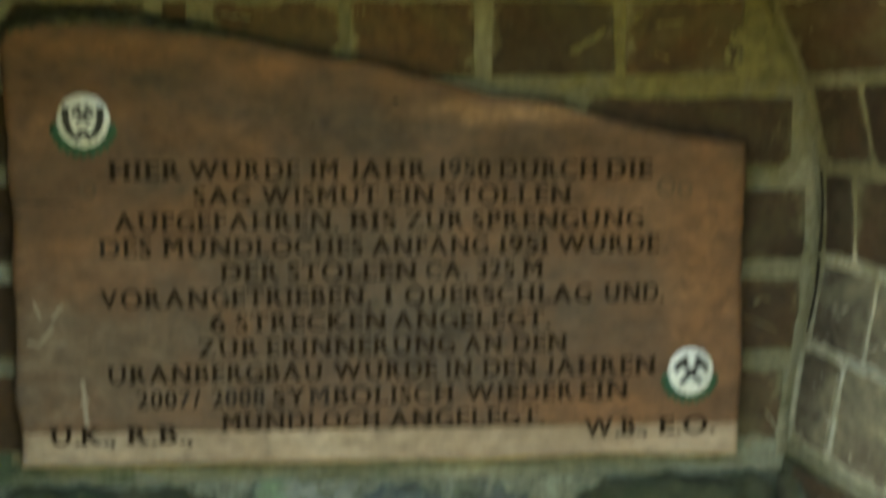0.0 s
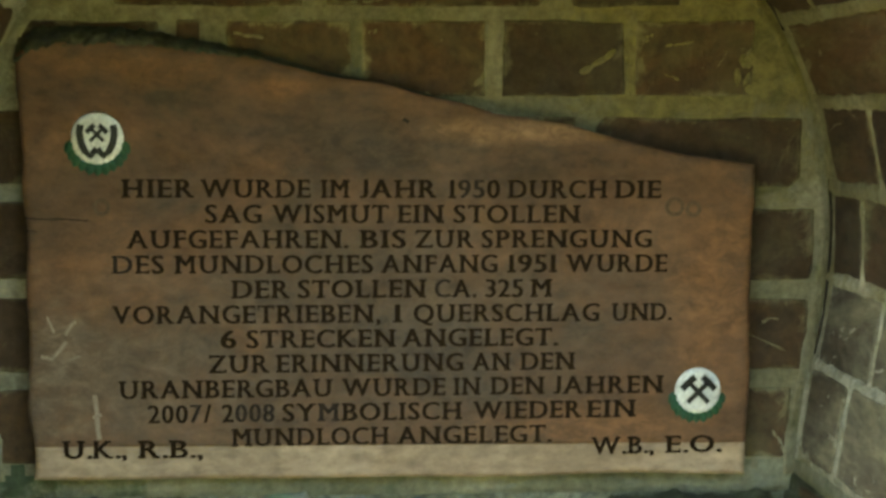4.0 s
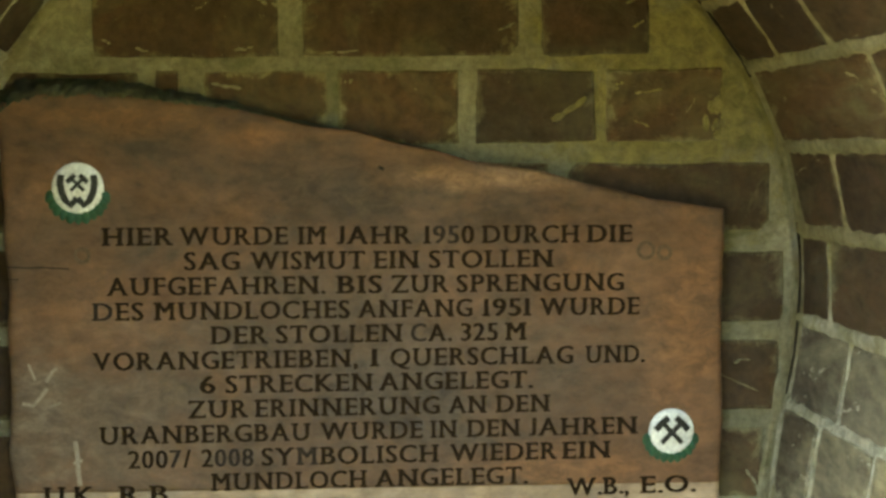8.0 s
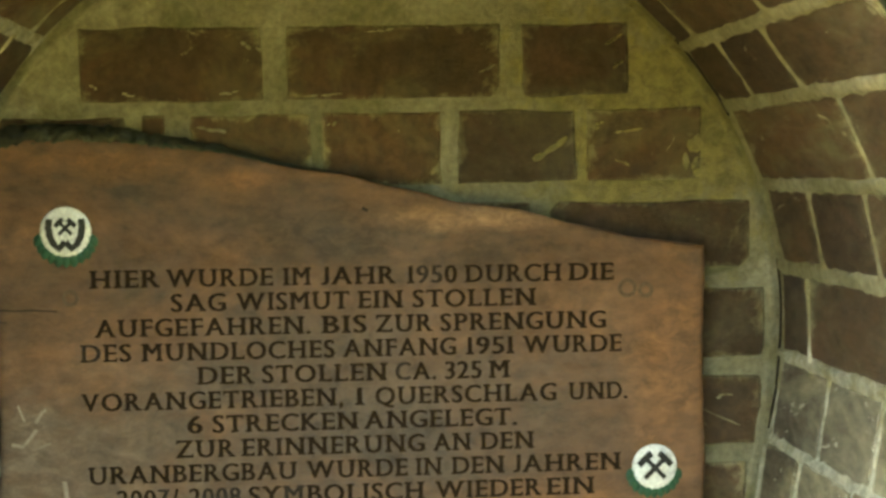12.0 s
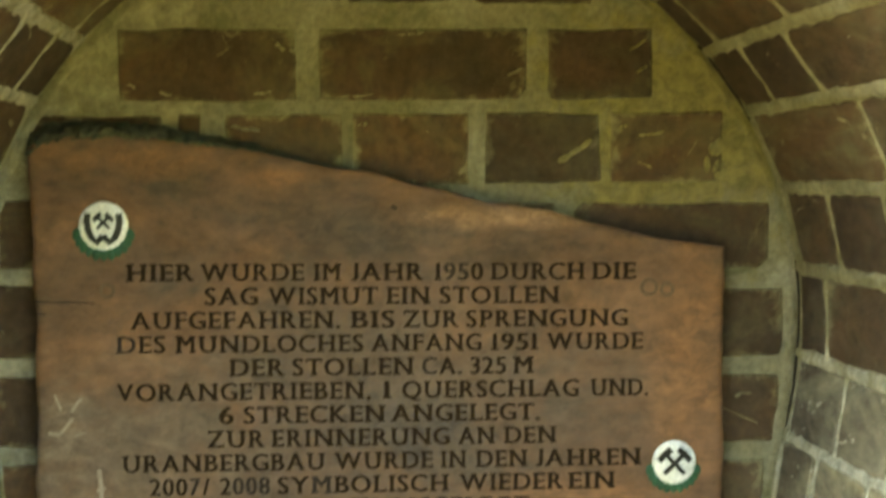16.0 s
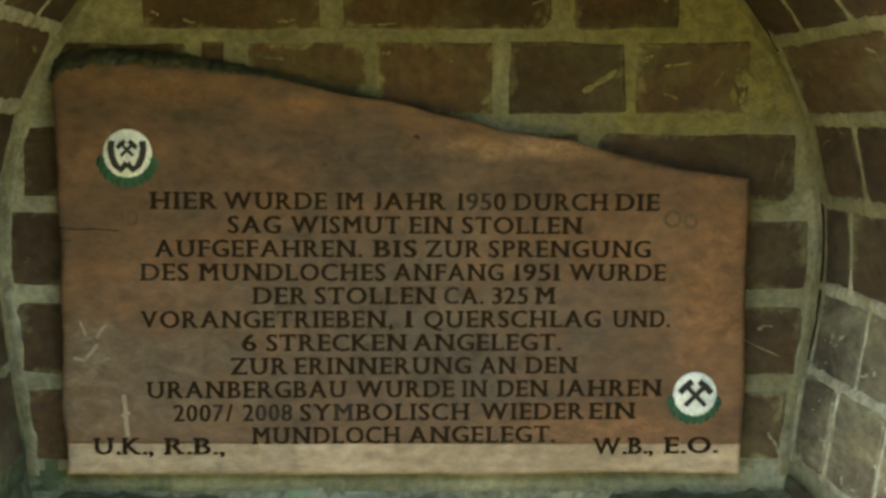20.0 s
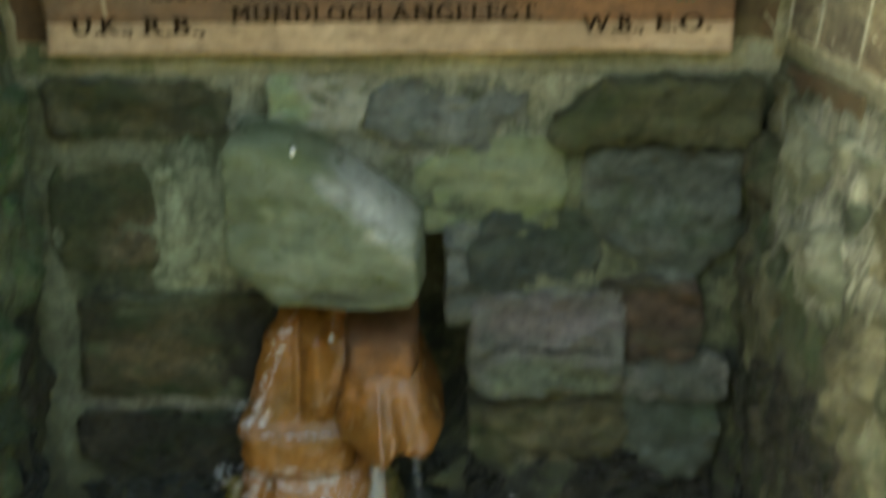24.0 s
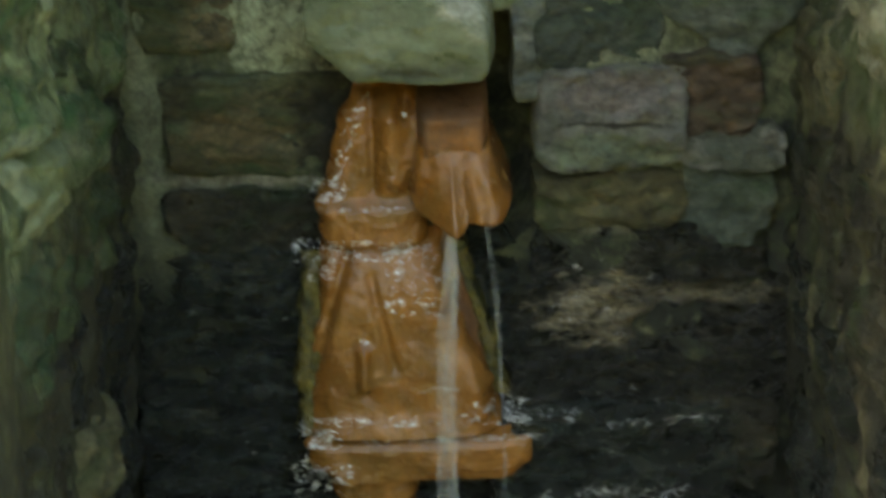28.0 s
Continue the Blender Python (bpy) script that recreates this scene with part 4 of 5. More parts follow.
# ---- stones of the two cheeks ----


def cheek_stone(parent, side, y0, y1, z0, z1, mat, d, seed, label="", lean=0.0):
    zc, yc = (z0 + z1) / 2, (y0 + y1) / 2
    x = keyed(RIGHT if side > 0 else LEFT, zc)
    ob = part("stone", block(y1 - y0, z1 - z0, d, {}, seed, min(0.006, (y1 - y0) * 0.06), 0.65, 0.009, 0.05, fine=15), mat, parent, label, True)
    ob.matrix_basis = pose(x + side * 0.004, -yc, zc, 0, 0, 90 * side * -1) @ pose(0, 0, 0, 0, lean, 0) if side < 0 else pose(x + 0.004, -yc, zc, 0, 0, -90) @ pose(0, 0, 0, 0, lean, 0)
    return ob


# from the back wall outward, and up from the ground: depth, depth, z, z, stone, how far it stands out, lean
RIGHT_CHEEK = (
    (0.070, 0.200, 0.805, 0.935, PALE_STONE, 0.008, 12), (0.215, 0.345, 0.900, 0.940, PALE_STONE, 0.006, 4), (0.175, 0.305, 0.790, 0.862, PALE_STONE, 0.014, -14),
    (0.315, 0.450, 0.735, 0.832, OLIVE_STONE, 0.012, -20), (0.350, 0.455, 0.845, 0.940, OLIVE_STONE, 0.010, 0), (0.370, 0.455, 0.600, 0.720, BROWN_STONE, 0.012, -14),
    (0.002, 0.062, 0.800, 0.900, BROWN_STONE, 0.012, 6), (0.002, 0.055, 0.905, 0.958, OLIVE_STONE, 0.010, 0),
    (0.020, 0.090, 0.705, 0.792, BROWN_STONE, 0.012, 8), (0.098, 0.165, 0.720, 0.798, OLIVE_STONE, 0.010, 22), (0.150, 0.300, 0.640, 0.728, DAMP_STONE, 0.014, -10),
    (0.310, 0.365, 0.610, 0.722, DAMP_STONE, 0.012, -16), (0.002, 0.120, 0.585, 0.695, DAMP_STONE, 0.012, 5), (0.130, 0.250, 0.530, 0.630, DAMP_STONE, 0.014, -12),
    (0.260, 0.355, 0.490, 0.600, DAMP_STONE, 0.012, -12), (0.190, 0.262, 0.395, 0.518, WET_STONE, 0.010, 10),
    (0.002, 0.076, 0.400, 0.570, WET_STONE, 0.010, 0), (0.122, 0.182, 0.400, 0.515, WET_STONE, 0.010, 6),
    (0.002, 0.110, 0.215, 0.390, WET_STONE, 0.012, 3), (0.120, 0.250, 0.205, 0.385, WET_STONE, 0.012, -6), (0.312, 0.452, 0.330, 0.480, WET_STONE, 0.010, -8),
    (0.365, 0.452, 0.500, 0.592, DAMP_STONE, 0.010, -8), (0.262, 0.450, 0.110, 0.325, WET_STONE, 0.010, 5), (0.002, 0.250, 0.020, 0.195, WET_STONE, 0.012, 0))
LEFT_CHEEK = (
    (0.002, 0.150, 0.862, 0.955, MOSS_STONE, 0.014, 4), (0.160, 0.300, 0.846, 0.955, GREEN_STONE, 0.016, -5), (0.310, 0.452, 0.862, 0.955, MOSS_STONE, 0.014, 3),
    (0.150, 0.270, 0.792, 0.828, DARK_MOSS_STONE, 0.008, 22), (0.310, 0.452, 0.790, 0.850, MOSS_STONE, 0.016, 6), (0.002, 0.110, 0.735, 0.850, MOSS_STONE, 0.012, 8),
    (0.120, 0.270, 0.688, 0.775, MOSS_STONE, 0.020, 12), (0.280, 0.452, 0.708, 0.782, GREEN_STONE, 0.020, 8), (0.002, 0.090, 0.600, 0.722, DAMP_STONE, 0.010, 0),
    (0.100, 0.240, 0.572, 0.676, DARK_MOSS_STONE, 0.012, 10), (0.330, 0.452, 0.610, 0.700, DARK_MOSS_STONE, 0.014, -6), (0.250, 0.322, 0.570, 0.690, DARK_MOSS_STONE, 0.012, 6), (0.330, 0.452, 0.566, 0.602, DARK_MOSS_STONE, 0.010, 0), (0.002, 0.130, 0.440, 0.588, WET_STONE, 0.010, 0),
    (0.140, 0.295, 0.452, 0.560, WET_STONE, 0.012, 8), (0.300, 0.452, 0.512, 0.560, DAMP_STONE, 0.012, 0), (0.325, 0.392, 0.402, 0.500, DAMP_STONE, 0.012, 8), (0.165, 0.285, 0.335, 0.442, OLIVE_STONE, 0.020, 8),
    (0.400, 0.452, 0.400, 0.500, DAMP_STONE, 0.012, 0), (0.002, 0.150, 0.250, 0.430, WET_STONE, 0.010, 4), (0.160, 0.312, 0.235, 0.325, WET_STONE, 0.012, -4),
    (0.322, 0.452, 0.205, 0.390, WET_STONE, 0.010, 5), (0.002, 0.225, 0.020, 0.230, WET_STONE, 0.012, 0), (0.235, 0.452, 0.020, 0.195, WET_STONE, 0.012, 0))
for cheek, side, stones in ((jamb_right, 1, RIGHT_CHEEK), (jamb_left, -1, LEFT_CHEEK)):
    for n, (y0, y1, z0, z1, mat, d, lean) in enumerate(stones):
        cheek_stone(cheek, side, y0, y1, z0, z1, mat, d, 300 + n + 50 * side, "", lean)

# ---- the spring: ochre deposit, spout and falling water ----
spring = thing("spring_deposit", (-0.10, 0.0, 0.2), "wet orange iron-ochre crust round a spring spout", "mineral deposit")


CRUST = {}


def flow(rows, nx=60, nz=90, lump=0.006, marks=(), seed=0.0, ripple=0.0, square=6.0, ends=0.45):
    """A crust that runs down a wall. Rows: z, left, right, how far it stands out, how round it is.
    Marks: drips (+) and grooves (-) from x, z to x, z, with their width and height."""
    rows = sorted(rows)
    cols = list(zip(*rows))
    zs = np.linspace(rows[0][0], rows[-1][0], nz)

    def f(u, z):
        lo, hi, out, bulge = (float(np.interp(z, cols[0], c)) for c in cols[1:])
        lo += wob(0, seed, z, 45, 0.010)
        hi += wob(5, seed, z, 45, 0.010)
        x = lo + (hi - lo) * u
        edge = 1 - abs(2 * u - 1) ** square
        y = -(out * (ends + (1 - ends) * edge) + bulge * edge)
        y += wob(x, seed, z * 0.8, 34, lump) + wob(x, seed + 2, z, 90, lump * 0.3) + wob(x, seed + 4, z, 200, lump * 0.15)
        y += wob(x, seed + 6, z, 150, ripple) + wob(x, seed + 8, z, 330, ripple * 0.5)
        for x0, z0, x1, z1, wide, high in marks:
            k = min(1, max(0, ((x - x0) * (x1 - x0) + (z - z0) * (z1 - z0)) / ((x1 - x0) ** 2 + (z1 - z0) ** 2)))
            y -= high * math.exp(-((x - x0 - k * (x1 - x0)) ** 2 + (z - z0 - k * (z1 - z0)) ** 2) / wide ** 2)
        if not 0.02 < u < 0.98:
            return x + 0.1, 0.05, z - 0.2 - (0.075 if ends > 0.6 else 0)
        return x + 0.1, min(y, 0.03), z - 0.2

    CRUST[seed] = f
    return sheet(np.linspace(0, 1, nx), zs, f)


part("upper_crust", flow([(0.533, -0.204, -0.085, 0.040, 0.004), (0.542, -0.208, -0.080, 0.048, 0.004), (0.580, -0.210, -0.075, 0.046, 0.004), (0.592, -0.202, -0.07, 0.034, 0.004),
                          (0.650, -0.190, -0.06, 0.030, 0.006), (0.684, -0.176, -0.06, 0.030, 0.006), (0.700, -0.169, -0.058, 0.020, 0.004), (0.712, -0.163, -0.055, 0.002, 0.002), (0.740, -0.155, -0.05, -0.028, 0.0)],
                         lump=0.004, marks=[(-0.118, 0.69, -0.116, 0.615, 0.014, 0.012), (-0.140, 0.71, -0.140, 0.60, 0.005, -0.007), (-0.103, 0.698, -0.103, 0.690, 0.008, -0.018)], seed=1, ripple=0.0016),
     OCHRE, spring, "orange wet crust", True)
part("fan_crust", flow([(0.306, -0.238, 0.006, 0.076, 0.004), (0.335, -0.236, 0.002, 0.066, 0.006), (0.365, -0.232, -0.004, 0.064, 0.006), (0.42, -0.225, -0.034, 0.060, 0.006), (0.490, -0.212, -0.056, 0.054, 0.006),
                        (0.530, -0.207, -0.062, 0.034, 0.004), (0.548, -0.207, -0.062, 0.018, 0.0)],
                       lump=0.004, marks=[(-0.174, 0.527, -0.216, 0.385, 0.006, -0.009), (-0.147, 0.50, -0.124, 0.390, 0.006, -0.007), (-0.158, 0.416, -0.159, 0.366, 0.007, 0.012),
                              (-0.158, 0.362, -0.158, 0.360, 0.008, -0.008), (-0.040, 0.42, -0.022, 0.33, 0.014, 0.010)], seed=2, ripple=0.0010),
     OCHRE, spring, "smooth orange fan of crust", True)
part("lower_ledge", flow([(0.232, -0.185, 0.000, 0.045, 0.0), (0.246, -0.212, 0.028, 0.076, 0.002), (0.262, -0.236, 0.044, 0.080, 0.002), (0.290, -0.243, 0.045, 0.080, 0.002), (0.297, -0.240, 0.040, 0.076, 0.0),
                          (0.302, -0.225, 0.035, 0.050, 0.0)], seed=3, nz=50, lump=0.005, ripple=0.0015, square=9, ends=0.64,
                         marks=[(-0.19, 0.25, -0.17, 0.225, 0.02, 0.010)]), OCHRE, spring, "orange ledge of crust", True)
part("foot_crust", flow([(0.02, -0.19, -0.10, 0.05, 0.02), (0.12, -0.19, -0.11, 0.055, 0.02), (0.21, -0.205, -0.10, 0.05, 0.01), (0.25, -0.205, -0.11, 0.055, 0.01)], seed=4), OCHRE, spring, "orange crust", True)
part("algae_rim", flow([(0.300, -0.244, -0.19, 0.056, 0.0), (0.38, -0.242, -0.19, 0.050, 0.0), (0.46, -0.234, -0.18, 0.042, 0.0), (0.525, -0.228, -0.18, 0.020, 0.0)], 24, 60, 0.008, seed=5),
     ALGAE, spring, "yellow-green algae along the crust", True)
part("algae_rim", flow([(0.34, -0.012, 0.010, 0.040, 0.0), (0.42, -0.026, -0.008, 0.040, 0.0), (0.50, -0.047, -0.033, 0.034, 0.0), (0.530, -0.052, -0.040, 0.016, 0.0)], 24, 60, 0.004, seed=6),
     ALGAE, spring, "yellow-green algae along the crust", True)


part("brown_hollow", flow([(0.34, -0.06, -0.002, 0.026, 0.0), (0.42, -0.07, -0.016, 0.024, 0.0), (0.50, -0.08, -0.038, 0.020, 0.0), (0.540, -0.08, -0.046, 0.010, 0.0)], 24, 60, 0.006, seed=7),
     DARK_OCHRE, spring, "dark brown hollow behind the water", True)


LIP = [(0.0, 0.602), (0.06, 0.586), (0.30, 0.580), (0.38, 0.575), (0.50, 0.575), (0.57, 0.586), (0.68, 0.577), (0.88, 0.583), (1.0, 0.600)]


def solid(us, vs, f):
    """A front surface closed back into the wall."""
    bm = sheet(us, vs, f)
    rim = [e for e in bm.edges if e.is_boundary]
    for v in [v for v in bmesh.ops.extrude_edge_only(bm, edges=rim)["geom"] if isinstance(v, bmesh.types.BMVert)]:
        v.co.y = 0.06
    return bm


def lip(u, v):
    """The flared lip: a keel in its middle, a lower wing beside it."""
    bottom = keyed(LIP, u)
    x = (-0.092 + 0.082 * u) * v + (-0.103 + 0.117 * u) * (1 - v)
    z = bottom + (0.660 - bottom) * v
    keel = max(0, 1 - abs(u - 0.44) / 0.40) ** 1.2
    wing = math.exp(-((u - 0.84) / 0.13) ** 2)
    out = 0.064 + (1 - v) ** 0.8 * (0.052 * keel + 0.034 * wing) + 0.010 * math.sin(math.pi * min(1, max(0, u)))
    out -= 0.016 * max(0, (0.07 - min(u, 1 - u)) / 0.07) ** 2 + 0.008 * max(0, (0.08 - v) / 0.08) ** 2
    return x + 0.1, -out + wob(x, 9, z, 45, 0.003) + wob(x, 3, z, 110, 0.0012), z - 0.2


def neck(u, v):
    x = -0.091 + (0.076 + 0.002 * v) * u
    z = 0.652 + 0.092 * v
    out = 0.072 - 0.090 * max(0, (v - 0.42) / 0.30) ** 1.5 - 0.030 * max(0, (0.12 - min(u, 1 - u)) / 0.12) ** 2
    return x + 0.1 + wob(2, x, z, 40, 0.003), -out + wob(x, 9, z, 40, 0.005) + wob(x, 3, z, 110, 0.002), z - 0.2


part("spout_lip", solid(np.linspace(0, 1, 50), np.linspace(0, 1, 40), lip), OCHRE, spring, "flared ochre-coated spout lip", True)
part("spout_neck", solid(np.linspace(0, 1, 34), np.linspace(0, 1, 34), neck), DARK_OCHRE, spring, "brown crusted neck of the spout", True)


def stream(path, wide, seed):
    """A thread of falling water along (x, y, z) keys, from the top down."""
    bm = bmesh.new()
    ts = np.linspace(0, 1, 60)
    cols = [np.interp(ts, np.linspace(0, 1, len(path)), [p[n] for p in path]) for n in range(3)]
    last = None
    for i, t in enumerate(ts):
        c = Vector((cols[0][i], cols[1][i], cols[2][i]))
        c.x += wob(seed, c.z, 0, 18, wide * 0.5)
        ring = []
        for k in range(12):
            a = 2 * math.pi * k / 12
            r = wide * (0.75 + 0.5 * noise.noise(Vector((math.cos(a) * 1.2, math.sin(a) * 1.2, c.z * 40 + seed))))
            ring.append(bm.verts.new((c.x + math.cos(a) * r, c.y + math.sin(a) * r * 0.6, c.z)))
        if last:
            for k in range(12):
                bm.faces.new((last[k], last[(k + 1) % 12], ring[(k + 1) % 12], ring[k]))
        else:
            bm.faces.new(ring)
        last = ring
    bm.faces.new(last)
    return bm


# foam, and sky glints modelled as white ripples, where water runs over the crust: x, x, z, z, count, length, thickness
CRUST_SPLASH_GLINTS = [(-0.235, -0.10, 0.522, 0.548, 58, 0.012, 0.0022), (-0.218, -0.188, 0.498, 0.530, 14, 0.010, 0.0022), (-0.130, -0.072, 0.455, 0.540, 52, 0.010, 0.0020),
                (-0.215, -0.172, 0.596, 0.622, 18, 0.011, 0.0026), (-0.212, -0.108, 0.584, 0.589, 18, 0.006, 0.0013), (-0.245, -0.03, 0.314, 0.325, 34, 0.011, 0.0018),
                (-0.242, -0.190, 0.286, 0.312, 26, 0.014, 0.0026), (-0.16, 0.045, 0.291, 0.295, 30, 0.018, 0.0010), (-0.032, 0.034, 0.308, 0.342, 32, 0.011, 0.0024),
                (-0.252, -0.180, 0.198, 0.262, 30, 0.013, 0.0026), (-0.115, -0.05, 0.353, 0.368, 10, 0.010, 0.0014), (-0.162, -0.154, 0.395, 0.430, 4, 0.006, 0.0020)]
STONE_SPLASH_GLINTS = [(0.050, 0.225, 0.170, 0.214, 60, 0.012, 0.0016), (0.100, 0.285, 0.296, 0.304, 16, 0.018, 0.0009), (0.00, 0.10, 0.306, 0.318, 10, 0.014, 0.0010), (0.02, 0.30, 0.205, 0.36, 10, 0.006, 0.0009),
                (-0.40, -0.25, 0.25, 0.46, 5, 0.005, 0.0008), (0.08, 0.20, 0.45, 0.52, 6, 0.008, 0.0009), (0.06, 0.15, 0.395, 0.460, 12, 0.006, 0.0009)]
drop = random.Random(8)
bpy.context.view_layer.update()
graph = bpy.context.evaluated_depsgraph_get()


def on_surface(x, z):
    hit, spot, normal, *_ = scene.ray_cast(graph, Vector((x, -0.5, z + 0.16)), Vector((0, 1, -0.36)).normalized())
    return (spot, normal) if hit else (None, None)


def glint_ripple(bm, x, z, length, thick, slope):
    """A short bent white ripple, for foam and modelled glints, lying on what is behind it."""
    last = None
    bend, phase = drop.uniform(-0.35, 0.35) * length, drop.uniform(0, 6)
    for k in range(6):
        u = k / 5
        spot, normal = on_surface(x + (u - 0.5) * length, z + (u - 0.5) * length * slope + bend * (u - 0.5) ** 2 + math.sin(u * 5 + phase) * length * 0.06)
        if spot is None:
            return
        r = thick * (0.25 + math.sin(math.pi * u)) * 0.6
        c = spot + normal * r * 0.3
        if last and (c - last[1]).length > length * 0.7:
            return
        ring = [bm.verts.new((c.x + 0.1, c.y - r * 0.7 * math.cos(a), c.z - 0.2 + r * math.sin(a))) for a in (0, 1.256, 2.513, 3.77, 5.027)]
        if last:
            for i in range(5):
                bm.faces.new((last[0][i], last[0][(i + 1) % 5], ring[(i + 1) % 5], ring[i]))
        last = (ring, c)


froth = bmesh.new()
for x0, x1, z0, z1, count, length, thick in CRUST_SPLASH_GLINTS + STONE_SPLASH_GLINTS:
    for _ in range(count):
        cx, cz, big = drop.uniform(x0, x1), drop.uniform(z0, z1), drop.uniform(0.35, 1.05) ** 1.6
        for _ in range(drop.randint(2, 7)):
            k = big * drop.uniform(0.4, 1.2)
            glint_ripple(froth, min(x1, max(x0, drop.gauss(cx, length * 0.5))), min(z1, max(z0, drop.gauss(cz, length * 0.22))), (length * k + 0.0020) * 0.80, thick * 0.56 * (0.35 + 0.65 * k) * drop.uniform(0.4, 1.2), drop.gauss(0, 0.28))
for _ in range(40):
    u = drop.random()
    glint_ripple(froth, -0.150 - 0.040 * u + drop.uniform(-0.004, 0.010), 0.722 - 0.112 * u, drop.uniform(0.003, 0.008), drop.uniform(0.0010, 0.0022), drop.gauss(0.6, 0.5))

water = thing("water_jet", (-0.1, 0, 0.2), "clear water falling in threads from the spout", "water")
for k, (dx, dy, r) in enumerate(((0.0, 0.0, 0.0072), (0.004, 0.003, 0.0050), (-0.005, 0.002, 0.0036), (-0.010, 0.005, 0.0058))):
    part("jet", stream([(0.046 + dx * 0.6, -0.104 + dy, 0.374), (0.040 + dx, -0.114 + dy, 0.25), (0.037 + dx * 1.3, -0.118 + dy, 0.05), (0.035 + dx * 1.5, -0.120 + dy, -0.19)], r, k + 1), WATER, water, "", True)
part("thread", stream([(0.080, -0.106, 0.386), (0.090, -0.108, 0.30), (0.096, -0.110, 0.20), (0.098, -0.110, 0.08), (0.098, -0.110, -0.19)], 0.0011, 5), WATER, water, "", True)
part("thread", stream([(0.084, -0.100, 0.384), (0.095, -0.104, 0.28), (0.101, -0.106, 0.10), (0.103, -0.106, -0.19)], 0.0009, 6), WATER, water, "", True)
tagged(part("froth", froth, FOAM_GLINTS, water, "", True), "white foam and modelled sky glints on the wet crust", kind="stuff")


def drop_mesh(x, y, z, a, b):
    bm = bmesh.new()
    bmesh.ops.create_icosphere(bm, subdivisions=2, radius=1, matrix=Matrix.LocRotScale((x, y, z), None, (a, min(a, b) * 0.7, b)))
    return bm


part("hanging_drop", drop_mesh(-0.003, -0.052, 0.494, 0.0026, 0.0030), FOAM_GLINTS, water, "bright hanging drop", True)
part("hanging_drop", drop_mesh(-0.033, -0.097, 0.700, 0.0030, 0.0046), FOAM_GLINTS, water, "bright hanging drop", True)

# ---- the plaque ----
plaque = thing("plaque", (-0.04, -0.03, 1.0), "weathered brown wooden memorial board with burnt lettering", "plaque")
PX, PY, PZ = plaque.location
TOP = [(-0.382, 1.374), (-0.372, 1.384), (-0.326, 1.386), (-0.270, 1.385), (-0.219, 1.379), (-0.164, 1.373), (-0.110, 1.360), (-0.055, 1.353),
       (0.0, 1.339), (0.056, 1.326), (0.112, 1.318), (0.169, 1.304), (0.226, 1.291), (0.30, 1.281)]


def board_left(z):
    return keyed([(0.98, -0.3735), (1.02, -0.3735), (1.05, -0.380), (1.09, -0.377), (1.217, -0.3785), (1.293, -0.381), (1.37, -0.386)], z) + wob(0, 2, z, 22, 0.0034) + wob(0, 2, z, 80, 0.0012)


def board_right(z):
    return keyed([(0.98, 0.301), (1.02, 0.2995), (1.075, 0.302), (1.144, 0.2985), (1.207, 0.2985), (1.28, 0.2995)], z) + wob(3, 2, z, 26, 0.0036) + wob(3, 2, z, 80, 0.0012)


def board(z_lo, z_hi, face, back=0.026):
    """A slice of the board between two heights (None: the wavy top)."""
    def f(u, v):
        low = z_lo + (wob(u * 0.7, 0, 7, 6, 0.003) if z_lo < 1.0 else 0)
        xm = -0.384 + 0.684 * u
        high = keyed(TOP, xm) + wob(xm, 0, 0, 28, 0.002) if z_hi is None else z_hi
        z = low + (high - low) * v
        x = board_left(z) + (board_right(z) - board_left(z)) * u
        e = min(u, 1 - u) * 0.68
        top = (high - z) if z_hi is None else 1
        foot = (z - low) if z_lo < 1.0 else 1
        e = min(e, top, foot)
        rnd = 0.003 * max(0, 1 - e / 0.005) ** 2
        return x - PX, -face + rnd + wob(x, 0, z, 9, 0.0010) + wob(x * 0.4, 5, z, 60, 0.0003), z - PZ

    us = np.r_[0, 0.003, 0.008, np.linspace(0.015, 0.985, 90), 0.992, 0.997, 1]
    vs = np.r_[0, 0.006, 0.015, np.linspace(0.03, 0.97, 44), 0.985, 0.994, 1]
    bm = sheet(us, vs, f)
    rim = [e for e in bm.edges if e.is_boundary]
    out = bmesh.ops.extrude_edge_only(bm, edges=rim)["geom"]
    for v in [v for v in out if isinstance(v, bmesh.types.BMVert)]:
        v.co.y = back
    bmesh.ops.contextual_create(bm, geom=[e for e in bm.edges if e.is_boundary])
    return bm


part("board", board(1.0135, None, 0.0), WOOD, plaque, "dark stained face", True)
part("bare_strip", board(0.9815, 1.0132, -0.0012), RAW_WOOD, plaque, "pale bare strip along the bottom", True)


